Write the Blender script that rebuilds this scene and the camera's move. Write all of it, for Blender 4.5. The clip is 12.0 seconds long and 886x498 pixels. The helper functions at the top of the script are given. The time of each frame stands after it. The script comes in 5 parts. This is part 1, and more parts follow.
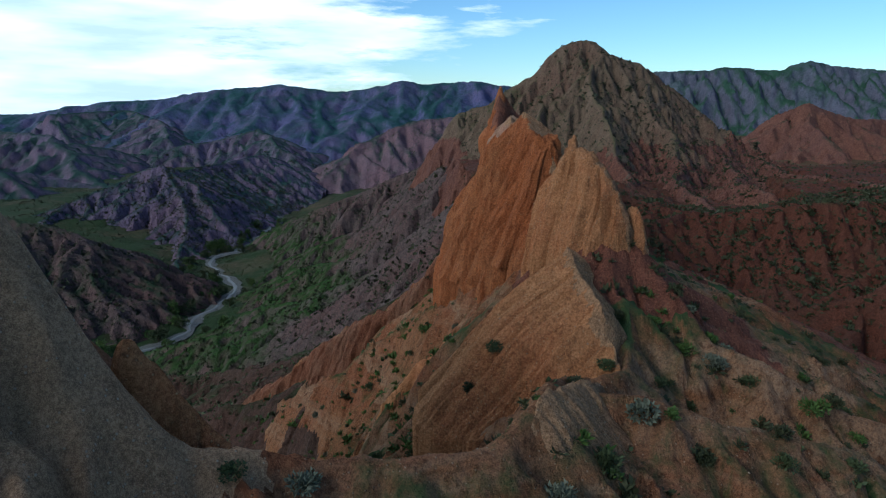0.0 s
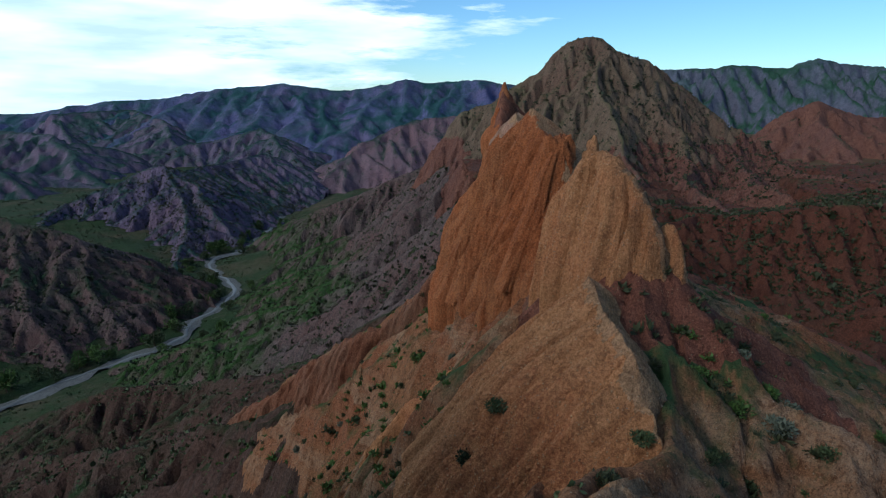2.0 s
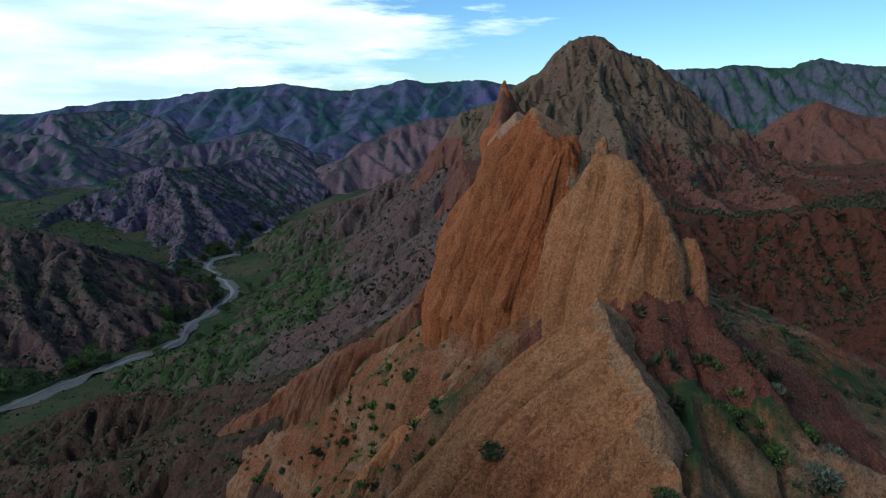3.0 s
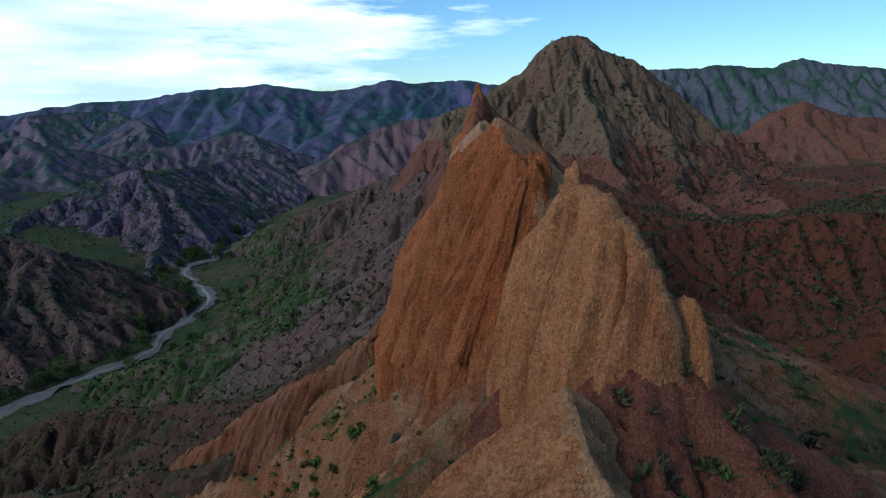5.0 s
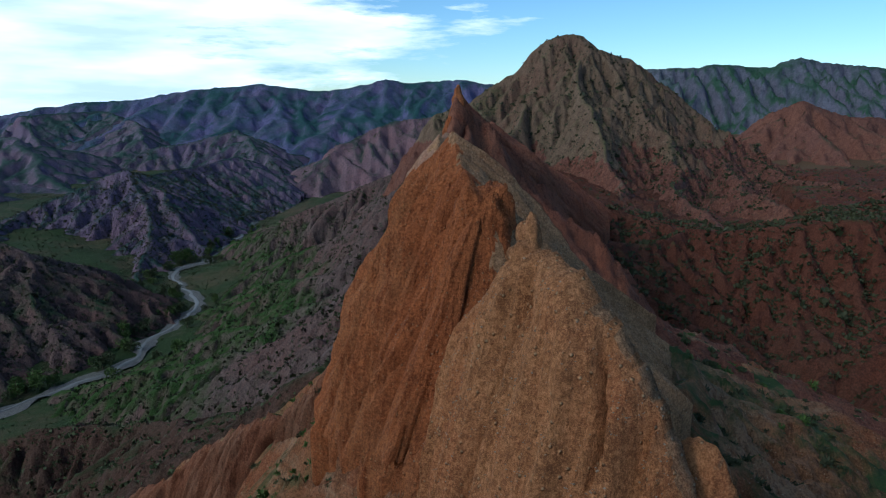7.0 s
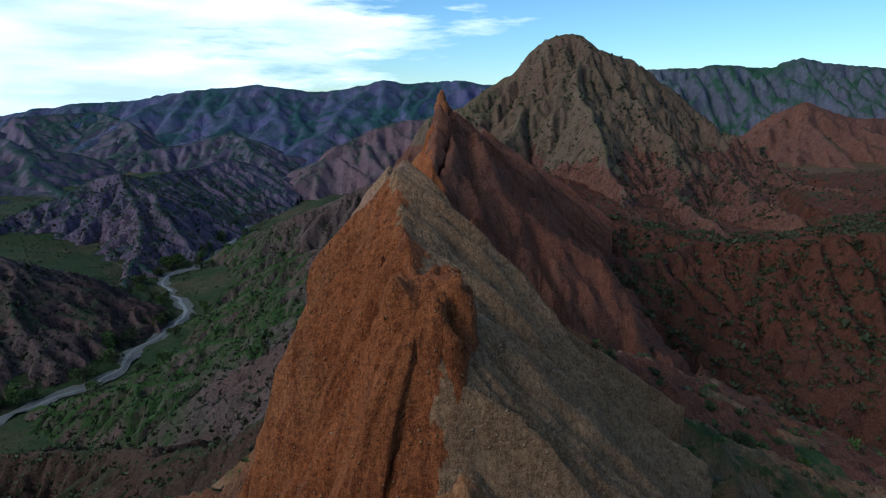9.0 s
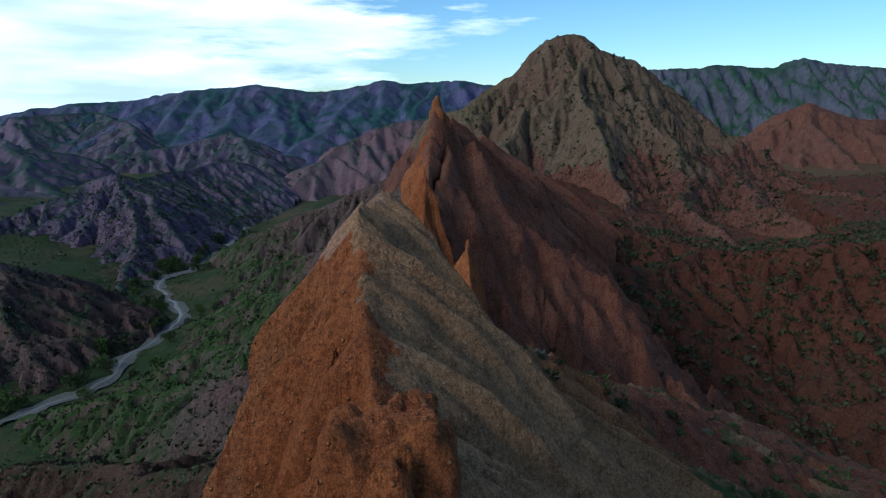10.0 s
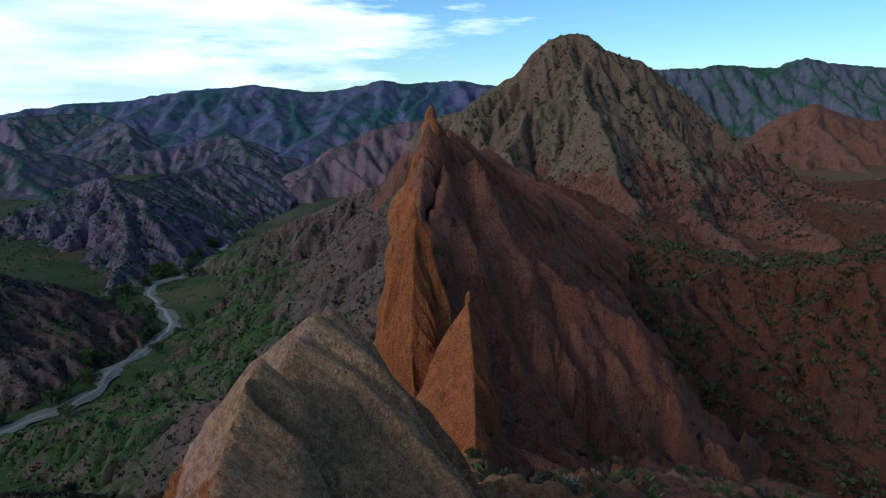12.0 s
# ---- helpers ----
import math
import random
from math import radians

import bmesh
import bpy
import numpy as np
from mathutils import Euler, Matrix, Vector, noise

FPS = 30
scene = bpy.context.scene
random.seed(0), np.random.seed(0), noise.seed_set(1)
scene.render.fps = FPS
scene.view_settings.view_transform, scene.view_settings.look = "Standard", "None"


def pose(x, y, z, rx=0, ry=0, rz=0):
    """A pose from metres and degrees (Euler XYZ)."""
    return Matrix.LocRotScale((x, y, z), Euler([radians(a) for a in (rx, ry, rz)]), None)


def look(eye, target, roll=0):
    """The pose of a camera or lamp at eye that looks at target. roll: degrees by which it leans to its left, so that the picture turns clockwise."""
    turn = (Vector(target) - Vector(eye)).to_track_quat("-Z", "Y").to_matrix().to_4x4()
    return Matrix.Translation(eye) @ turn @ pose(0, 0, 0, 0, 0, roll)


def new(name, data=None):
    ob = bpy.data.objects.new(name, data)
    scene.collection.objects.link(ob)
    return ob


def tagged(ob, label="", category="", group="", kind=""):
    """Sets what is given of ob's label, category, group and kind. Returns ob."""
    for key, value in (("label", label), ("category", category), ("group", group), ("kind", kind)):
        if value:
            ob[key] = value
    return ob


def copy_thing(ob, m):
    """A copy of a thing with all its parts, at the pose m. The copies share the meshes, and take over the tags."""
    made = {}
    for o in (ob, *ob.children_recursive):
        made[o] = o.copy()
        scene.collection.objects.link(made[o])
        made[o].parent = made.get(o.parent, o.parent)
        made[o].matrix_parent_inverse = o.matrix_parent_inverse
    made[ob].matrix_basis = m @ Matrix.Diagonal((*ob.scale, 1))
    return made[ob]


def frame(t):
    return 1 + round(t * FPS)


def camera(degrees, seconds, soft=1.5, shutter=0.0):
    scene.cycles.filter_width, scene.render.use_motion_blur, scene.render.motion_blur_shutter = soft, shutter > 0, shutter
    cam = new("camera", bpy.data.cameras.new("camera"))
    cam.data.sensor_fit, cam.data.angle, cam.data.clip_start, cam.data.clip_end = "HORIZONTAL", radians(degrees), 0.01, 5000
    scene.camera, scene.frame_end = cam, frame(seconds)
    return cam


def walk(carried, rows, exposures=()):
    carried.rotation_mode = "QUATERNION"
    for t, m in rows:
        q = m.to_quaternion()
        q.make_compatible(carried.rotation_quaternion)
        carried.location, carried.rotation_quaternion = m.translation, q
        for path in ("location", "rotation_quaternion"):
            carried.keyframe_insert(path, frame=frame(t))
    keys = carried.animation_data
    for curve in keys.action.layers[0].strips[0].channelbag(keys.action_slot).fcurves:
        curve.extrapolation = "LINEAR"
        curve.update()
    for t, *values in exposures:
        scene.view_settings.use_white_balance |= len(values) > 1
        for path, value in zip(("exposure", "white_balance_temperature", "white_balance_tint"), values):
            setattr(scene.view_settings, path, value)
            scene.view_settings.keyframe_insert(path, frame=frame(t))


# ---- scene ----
cam = camera(67.98, 12.0, 1.1)
PATH = [
    (0.0, (-0.00, 0.00, 140.00), (-0.00, 97.58, 118.12), 0.15),
    (0.5, (0.43, 2.45, 139.81), (0.42, 100.02, 117.89), 0.14),
    (1.0, (0.67, 5.04, 139.69), (0.48, 102.60, 117.72), 0.11),
    (1.5, (0.79, 7.74, 139.64), (0.36, 105.29, 117.66), 0.07),
    (2.0, (0.93, 10.34, 139.61), (0.29, 107.89, 117.58), 0.04),
    (2.5, (1.15, 12.94, 139.54), (0.40, 110.49, 117.53), 0.03),
    (3.0, (1.55, 15.55, 139.43), (0.78, 113.09, 117.42), 0.02),
    (5.0, (4.39, 25.27, 140.08), (5.72, 122.81, 118.10), -0.10),
    (5.5, (5.28, 27.78, 140.29), (6.79, 125.32, 118.26), -0.12),
    (6.0, (6.26, 30.49, 140.49), (7.81, 128.01, 118.42), -0.14),
    (6.5, (7.17, 33.31, 140.65), (8.80, 130.82, 118.56), -0.15),
    (7.0, (8.03, 36.36, 140.74), (9.65, 133.89, 118.69), -0.12),
    (9.0, (10.84, 49.85, 141.71), (12.52, 147.39, 119.71), -0.16),
    (9.5, (11.29, 53.29, 142.17), (12.96, 150.83, 120.17), -0.12),
    (10.0, (11.63, 56.89, 142.61), (13.29, 154.42, 120.57), -0.13),
    (10.5, (11.88, 60.62, 143.00), (13.54, 158.15, 120.97), -0.14),
    (11.0, (12.10, 64.29, 143.44), (13.79, 161.81, 121.37), -0.15),
    (11.5, (12.26, 67.93, 143.69), (13.95, 165.45, 121.62), -0.13),
    (12.0, (12.34, 72.00, 143.82), (14.11, 169.52, 121.74), -0.13),
]
walk(cam, [(t, look(eye, target, roll)) for t, eye, target, roll in PATH], [(0.0, -0.10, 5540, 9), (12.0, -0.10, 5540, 9)])

# world: soft evening light, the sun low behind thin cloud on the left
world = bpy.data.worlds.new("evening_sky")
scene.world = world
world.use_nodes = True
SUN_DIR = Vector((-0.66, -0.54, 0.51)).normalized()


def build_sky():
    nt = world.node_tree
    nt.nodes.clear()
    N, L = nt.nodes.new, nt.links.new
    out, bg = N("ShaderNodeOutputWorld"), N("ShaderNodeBackground")
    sky = N("ShaderNodeTexSky")
    sky.sky_type, sky.sun_disc = "NISHITA", False
    sky.sun_elevation = math.asin(SUN_DIR.z)
    sky.sun_rotation = math.atan2(SUN_DIR.x, SUN_DIR.y)
    sky.air_density, sky.dust_density, sky.ozone_density = 1.0, 0.0, 2.0
    tc = N("ShaderNodeTexCoord")
    mp = N("ShaderNodeMapping")
    mp.inputs["Scale"].default_value = (1.6, 1.6, 9.0)
    mp.inputs["Location"].default_value = CLOUD_SHIFT
    L(tc.outputs["Generated"], mp.inputs[0])
    n1 = N("ShaderNodeTexNoise")
    n1.inputs["Scale"].default_value, n1.inputs["Detail"].default_value, n1.inputs["Roughness"].default_value = 2.6, 10, 0.6
    L(mp.outputs[0], n1.inputs["Vector"])
    # cloud cover thickens towards the west, where the sun stands
    sep = N("ShaderNodeSeparateXYZ")
    L(tc.outputs["Generated"], sep.inputs[0])
    west = N("ShaderNodeMath")
    west.operation, west.inputs[1].default_value = "MULTIPLY_ADD", -0.75
    west.inputs[2].default_value = -0.02
    L(sep.outputs[0], west.inputs[0])
    add = N("ShaderNodeMath")
    L(n1.outputs["Fac"], add.inputs[0]), L(west.outputs[0], add.inputs[1])
    ramp = N("ShaderNodeValToRGB")
    ramp.color_ramp.elements[0].position, ramp.color_ramp.elements[1].position = 0.53, 0.66
    L(add.outputs[0], ramp.inputs[0])
    mix = N("ShaderNodeMix")
    mix.data_type = "RGBA"
    L(ramp.outputs[0], mix.inputs[0])
    cool = N("ShaderNodeMix")
    cool.data_type, cool.blend_type = "RGBA", "MULTIPLY"
    cool.inputs[0].default_value, cool.inputs[7].default_value = 1.0, (0.68, 0.92, 1.06, 1)
    L(sky.outputs[0], cool.inputs[6]), L(cool.outputs[2], mix.inputs[6])
    n2 = N("ShaderNodeTexNoise")
    n2.inputs["Scale"].default_value, n2.inputs["Detail"].default_value = 3.0, 6
    L(mp.outputs[0], n2.inputs["Vector"])
    grey = N("ShaderNodeValToRGB")
    grey.color_ramp.elements[0].position, grey.color_ramp.elements[1].position = 0.35, 0.6
    grey.color_ramp.elements[0].color, grey.color_ramp.elements[1].color = (6.4, 8.2, 9.2, 1), (10.6, 11.7, 12.2, 1)
    L(n2.outputs["Fac"], grey.inputs[0]), L(grey.outputs[0], mix.inputs[7])
    L(mix.outputs[2], bg.inputs[0])
    bg.inputs[1].default_value = SKY_STRENGTH
    L(bg.outputs[0], out.inputs[0])


CLOUD_SHIFT = (0.3, 0.1, 0.0)
SKY_STRENGTH = 0.119
build_sky()
sun = new("sun", bpy.data.lights.new("sun", "SUN"))
sun.data.energy, sun.data.angle, sun.data.color = 1.55, radians(12), (1.0, 0.91, 0.80)
sun.matrix_world = look(SUN_DIR * 50, (0, 0, 0))
scene.view_settings.exposure = 0.0


# ---- materials ----
def mat(name):
    m = bpy.data.materials.new(name)
    m.use_nodes = True
    nt = m.node_tree
    nt.nodes.clear()
    return m, nt, nt.nodes.new, nt.links.new


def ramp_node(N, stops):
    r = N("ShaderNodeValToRGB")
    e = r.color_ramp.elements
    while len(e) < len(stops):
        e.new(0.5)
    for el, (p, c) in zip(e, stops):
        el.position, el.color = p, (*c, 1)
    return r


def noise_node(N, L, vec, scale, detail=6, rough=0.6):
    n = N("ShaderNodeTexNoise")
    n.inputs["Scale"].default_value, n.inputs["Detail"].default_value, n.inputs["Roughness"].default_value = scale, detail, rough
    L(vec, n.inputs["Vector"])
    return n.outputs["Fac"]


def mixed(N, L, fac, a, b, how="MIX"):
    m = N("ShaderNodeMix")
    m.data_type, m.blend_type = "RGBA", how
    for sock, v in ((m.inputs[0], fac), (m.inputs[6], a), (m.inputs[7], b)):
        if isinstance(v, (int, float)):
            sock.default_value = v
        elif isinstance(v, tuple):
            sock.default_value = (*v, 1)
        else:
            L(v, sock)
    return m.outputs[2]


def math_node(N, L, op, a, b=0.0, clamp=False):
    m = N("ShaderNodeMath")
    m.operation, m.use_clamp = op, clamp
    for sock, v in ((m.inputs[0], a), (m.inputs[1], b)):
        if isinstance(v, (int, float)):
            sock.default_value = v
        else:
            L(v, sock)
    return m.outputs[0]


def stretch(N, L, lo, hi, v):
    m = N("ShaderNodeMapRange")
    m.inputs[1].default_value, m.inputs[2].default_value = lo, hi
    L(v, m.inputs[0])
    return m.outputs[0]


def rock_material(name, low, high, patch, patch_at=(0.47, 0.56), size=1.0, grain=1.0, streak=1.0,
                  grass=None, grass_slope=(0.7, 0.9), grass_at=(0.45, 0.6), pebbles=None, band=None, bump=0.5, dist=0.8, lush=None):
    """Earth and rock: two colours by broad noise, a third in patches, run-off streaks, grit, strata, and grass where it is flatter."""
    m, nt, N, L = mat(name)
    geo, tc = N("ShaderNodeNewGeometry"), N("ShaderNodeTexCoord")
    P = tc.outputs["Object"]
    base = mixed(N, L, stretch(N, L, 0.32, 0.68, noise_node(N, L, P, 0.13 / size, 8, 0.65)), low, high)
    base = mixed(N, L, stretch(N, L, *patch_at, noise_node(N, L, P, 0.045 / size, 7, 0.7)), base, patch)
    if band:
        mp = N("ShaderNodeMapping")
        mp.inputs["Scale"].default_value = (0.01 / size, 0.02 / size, 0.22 / size)
        mp.inputs["Rotation"].default_value = (0.12, 0.2, 0)
        L(P, mp.inputs[0])
        base = mixed(N, L, stretch(N, L, 0.48, 0.58, noise_node(N, L, mp.outputs[0], 1.0, 5, 0.7)), base, band)
    # run-off streaks, long in z
    mp = N("ShaderNodeMapping")
    mp.inputs["Scale"].default_value = (1.6 / size, 1.6 / size, 0.12 / size)
    L(P, mp.inputs[0])
    st = noise_node(N, L, mp.outputs[0], 1.0, 8, 0.7)
    base = mixed(N, L, stretch(N, L, 0.49, 0.64, st), base, tuple(c * (1 - 0.45 * streak) for c in low))
    mid = noise_node(N, L, P, 0.9 / size, 7, 0.75)
    base = mixed(N, L, math_node(N, L, "MULTIPLY", stretch(N, L, 0.50, 0.62, mid), 0.3 * grain), base, tuple(c * 0.45 for c in low))
    base = mixed(N, L, math_node(N, L, "MULTIPLY", stretch(N, L, 0.49, 0.38, mid), 0.25 * grain), base, tuple(min(1, c * 1.45) for c in high))
    gr = noise_node(N, L, P, 5.5 / size, 6, 0.75)
    base = mixed(N, L, math_node(N, L, "MULTIPLY", stretch(N, L, 0.49, 0.60, gr), 0.55 * grain), base, tuple(c * 0.42 for c in low))
    base = mixed(N, L, math_node(N, L, "MULTIPLY", stretch(N, L, 0.50, 0.38, gr), 0.45 * grain), base, tuple(min(1, c * 1.5) for c in high))
    grit = noise_node(N, L, P, 21.0 / size, 4, 0.7)
    base = mixed(N, L, math_node(N, L, "MULTIPLY", stretch(N, L, 0.50, 0.62, grit), 0.45 * grain), base, tuple(c * 0.40 for c in low))
    base = mixed(N, L, math_node(N, L, "MULTIPLY", stretch(N, L, 0.49, 0.38, grit), 0.40 * grain), base, tuple(min(1, c * 1.5) for c in high))
    height = math_node(N, L, "ADD", math_node(N, L, "MULTIPLY", gr, 0.3), math_node(N, L, "ADD", math_node(N, L, "MULTIPLY", st, 0.7), math_node(N, L, "MULTIPLY", mid, 0.6)))
    if pebbles:
        vo = N("ShaderNodeTexVoronoi")
        vo.inputs["Scale"].default_value, vo.inputs["Randomness"].default_value = 4.0 / size, 1.0
        L(P, vo.inputs["Vector"])
        rnd = N("ShaderNodeSeparateColor")
        L(vo.outputs["Color"], rnd.inputs[0])
        dot = math_node(N, L, "MULTIPLY", stretch(N, L, 0.26, 0.12, vo.outputs["Distance"]), stretch(N, L, 0.55, 0.75, rnd.outputs[0]), True)
        base = mixed(N, L, math_node(N, L, "MULTIPLY", dot, 0.75), base, pebbles)
        height = math_node(N, L, "ADD", height, math_node(N, L, "MULTIPLY", dot, 0.5))
    if grass:
        sep = N("ShaderNodeSeparateXYZ")
        L(geo.outputs["Normal"], sep.inputs[0])
        flat = stretch(N, L, *grass_slope, sep.outputs[2])
        spread = noise_node(N, L, P, 0.06 / size, 9, 0.75)
        if lush:
            # greener towards the valley floor
            up = N("ShaderNodeSeparateXYZ")
            L(P, up.inputs[0])
            spread = math_node(N, L, "ADD", spread, math_node(N, L, "MULTIPLY", stretch(N, L, *lush, up.outputs[2]), 0.25))
        gn = stretch(N, L, *grass_at, spread)
        gcol = mixed(N, L, noise_node(N, L, P, 0.8 / size, 6, 0.7), tuple(c * 0.55 for c in grass), tuple(c * 1.5 for c in grass))
        base = mixed(N, L, math_node(N, L, "MULTIPLY", flat, gn, True), base, gcol)
    bs, out, bp = N("ShaderNodeBsdfPrincipled"), N("ShaderNodeOutputMaterial"), N("ShaderNodeBump")
    bp.inputs["Strength"].default_value, bp.inputs["Distance"].default_value = bump, dist * size
    L(height, bp.inputs["Height"]), L(bp.outputs[0], bs.inputs["Normal"])
    L(base, bs.inputs["Base Color"])
    bs.inputs["Roughness"].default_value = 0.95
    bs.inputs["Specular IOR Level"].default_value = 0.15
    L(bs.outputs[0], out.inputs[0])
    return m


GREEN = (0.036, 0.060, 0.020)
RED_CLIFF = rock_material("red_cliff_clay", (0.253, 0.072, 0.024), (0.353, 0.119, 0.040), (0.314, 0.130, 0.054), grain=1.05, streak=0.7, pebbles=(0.420, 0.230, 0.115), bump=1.0)
TAN_CLIFF = rock_material("tan_conglomerate", (0.343, 0.144, 0.057), (0.460, 0.220, 0.095), (0.365, 0.126, 0.050), grain=1.0, streak=0.5, pebbles=(0.520, 0.350, 0.190), bump=1.0)
# the red cliff's clay again, with the east side's shade in its colour
SHADED_RED = rock_material("shaded_red_clay", (0.144, 0.050, 0.029), (0.210, 0.078, 0.045), (0.172, 0.080, 0.051), size=1.3, bump=0.8)
RIDGE_SOIL = rock_material("ridge_soil", (0.145, 0.060, 0.026), (0.230, 0.110, 0.050), (0.180, 0.058, 0.026), grass=GREEN, grass_slope=(0.50, 0.75), grass_at=(0.48, 0.58),
                           pebbles=(0.38, 0.27, 0.18), bump=0.8, band=(0.26, 0.165, 0.10))
SCREE = rock_material("grey_scree", (0.267, 0.144, 0.072), (0.372, 0.218, 0.115), (0.304, 0.129, 0.061), grain=1.0, streak=0.7, pebbles=(0.48, 0.35, 0.23), bump=0.9)
BLUFF = rock_material("bluff_clay", (0.130, 0.048, 0.024), (0.190, 0.080, 0.042), (0.160, 0.086, 0.052), grain=0.8, pebbles=(0.30, 0.18, 0.10), bump=0.8)
PALE_CLAY = rock_material("pale_clay", (0.250, 0.138, 0.086), (0.350, 0.215, 0.145), (0.280, 0.115, 0.066), grain=0.8, streak=0.7, pebbles=(0.46, 0.34, 0.24), bump=0.8)
PEAK = rock_material("peak_earth", (0.109, 0.070, 0.046), (0.152, 0.106, 0.070), (0.124, 0.064, 0.044), size=3.0, grass=(0.068, 0.066, 0.027), grass_slope=(0.5, 0.85), grass_at=(0.42, 0.64), dist=0.7, bump=0.8)
BASIN = rock_material("basin_red_earth", (0.078, 0.026, 0.015), (0.112, 0.041, 0.024), (0.075, 0.036, 0.023), size=2.5, grass=GREEN, grass_slope=(0.70, 0.90), grass_at=(0.56, 0.68), bump=0.8)
PINK = rock_material("pink_badland", (0.120, 0.080, 0.098), (0.185, 0.120, 0.132), (0.165, 0.090, 0.096), size=4.0, grass=(0.022, 0.048, 0.034), grass_slope=(0.66, 0.90), grass_at=(0.44, 0.60), bump=0.8)
WEST_BROWN = rock_material("west_bank_earth", (0.074, 0.050, 0.046), (0.124, 0.084, 0.074), (0.112, 0.058, 0.050), size=3.0, grass=(0.020, 0.040, 0.018), grass_slope=(0.62, 0.88), grass_at=(0.46, 0.60), bump=0.8)
# grey mesa rock with some blue distance haze mixed into the colour
HAZY_MESA = rock_material("hazy_mesa_rock", (0.070, 0.080, 0.112), (0.118, 0.122, 0.155), (0.100, 0.092, 0.125), size=8.0, grass=(0.028, 0.068, 0.040), grass_slope=(0.55, 0.80), grass_at=(0.36, 0.50), bump=0.8)
# mauve rock, its blue raised to stand for haze over the valley
HAZY_MAUVE = rock_material("hazy_mauve_badland", (0.092, 0.072, 0.118), (0.160, 0.120, 0.165), (0.150, 0.094, 0.120), size=4.0, grass=(0.022, 0.050, 0.040), grass_slope=(0.60, 0.88), grass_at=(0.34, 0.50), bump=0.8)
BROWN = rock_material("brown_badland", (0.078, 0.055, 0.050), (0.116, 0.083, 0.073), (0.104, 0.056, 0.048), size=3.0, grass=(0.028, 0.056, 0.014), grass_slope=(0.50, 0.78), grass_at=(0.56, 0.68), lush=(54, 24), bump=0.8)
DARK_BROWN = rock_material("dark_brown_badland", (0.048, 0.029, 0.021), (0.080, 0.050, 0.035), (0.070, 0.034, 0.024), size=3.0, grass=(0.023, 0.040, 0.013), grass_slope=(0.62, 0.88), grass_at=(0.46, 0.60), bump=0.8)
# distance haze is put into these colours as a strong blue tint
HAZY_HILL = rock_material("hazy_far_hill", (0.062, 0.078, 0.170), (0.118, 0.110, 0.210), (0.128, 0.098, 0.160), size=9.0, grass=(0.020, 0.060, 0.062), grass_slope=(0.62, 0.86), grass_at=(0.38, 0.54), bump=0.8)
RED_HILL = rock_material("red_hill", (0.127, 0.052, 0.036), (0.169, 0.076, 0.050), (0.117, 0.055, 0.044), size=5.0, grass=(0.034, 0.046, 0.022), grass_slope=(0.80, 0.96), grass_at=(0.48, 0.6), bump=0.8)
GRAVEL = rock_material("river_gravel", (0.075, 0.074, 0.070), (0.140, 0.136, 0.128), (0.095, 0.094, 0.080), size=2.0, streak=0.1)


def meadow_material():
    """Meadow near the river, bare red earth up on the east side."""
    m = rock_material("valley_meadow", (0.062, 0.048, 0.026), (0.092, 0.068, 0.038), (0.085, 0.052, 0.032), size=4.0, grass=(0.017, 0.033, 0.009), grass_slope=(0.6, 0.85), grass_at=(0.34, 0.52))
    nt = m.node_tree
    N, L = nt.nodes.new, nt.links.new
    bs = next(n for n in nt.nodes if n.type == "BSDF_PRINCIPLED")
    green = bs.inputs["Base Color"].links[0].from_socket
    tc, sep = N("ShaderNodeTexCoord"), N("ShaderNodeSeparateXYZ")
    L(tc.outputs["Object"], sep.inputs[0])
    wob = math_node(N, L, "MULTIPLY", noise_node(N, L, tc.outputs["Object"], 0.02, 6, 0.7), 120.0)
    east = stretch(N, L, 0.0, 60.0, math_node(N, L, "ADD", sep.outputs[0], wob))
    soil = mixed(N, L, noise_node(N, L, tc.outputs["Object"], 0.3, 8, 0.7), (0.13, 0.045, 0.028), (0.05, 0.062, 0.024))
    L(mixed(N, L, east, green, soil), bs.inputs["Base Color"])
    return m


VALLEY = meadow_material()


def leaf_material(name, dark, light):
    m, nt, N, L = mat(name)
    oi, tc = N("ShaderNodeObjectInfo"), N("ShaderNodeTexCoord")
    geo = N("ShaderNodeNewGeometry")
    k = math_node(N, L, "ADD", math_node(N, L, "MULTIPLY", oi.outputs["Random"], 0.5), math_node(N, L, "MULTIPLY", geo.outputs["Random Per Island"], 0.5))
    col = mixed(N, L, k, dark, light)
    bs, out = N("ShaderNodeBsdfPrincipled"), N("ShaderNodeOutputMaterial")
    L(col, bs.inputs["Base Color"])
    bs.inputs["Roughness"].default_value, bs.inputs["Specular IOR Level"].default_value = 0.7, 0.2
    L(bs.outputs[0], out.inputs[0])
    return m


LEAF_OLIVE = leaf_material("olive_leaf", (0.022, 0.034, 0.014), (0.060, 0.078, 0.030))
LEAF_FRESH = leaf_material("fresh_leaf", (0.030, 0.056, 0.012), (0.070, 0.118, 0.026))
LEAF_GREY = leaf_material("sage_leaf", (0.060, 0.070, 0.045), (0.125, 0.135, 0.095))
LEAF_DARK = leaf_material("scrub_leaf", (0.020, 0.026, 0.011), (0.048, 0.053, 0.023))
TWIG = rock_material("twig_bark", (0.07, 0.05, 0.035), (0.12, 0.09, 0.065), (0.10, 0.08, 0.06), size=0.2)


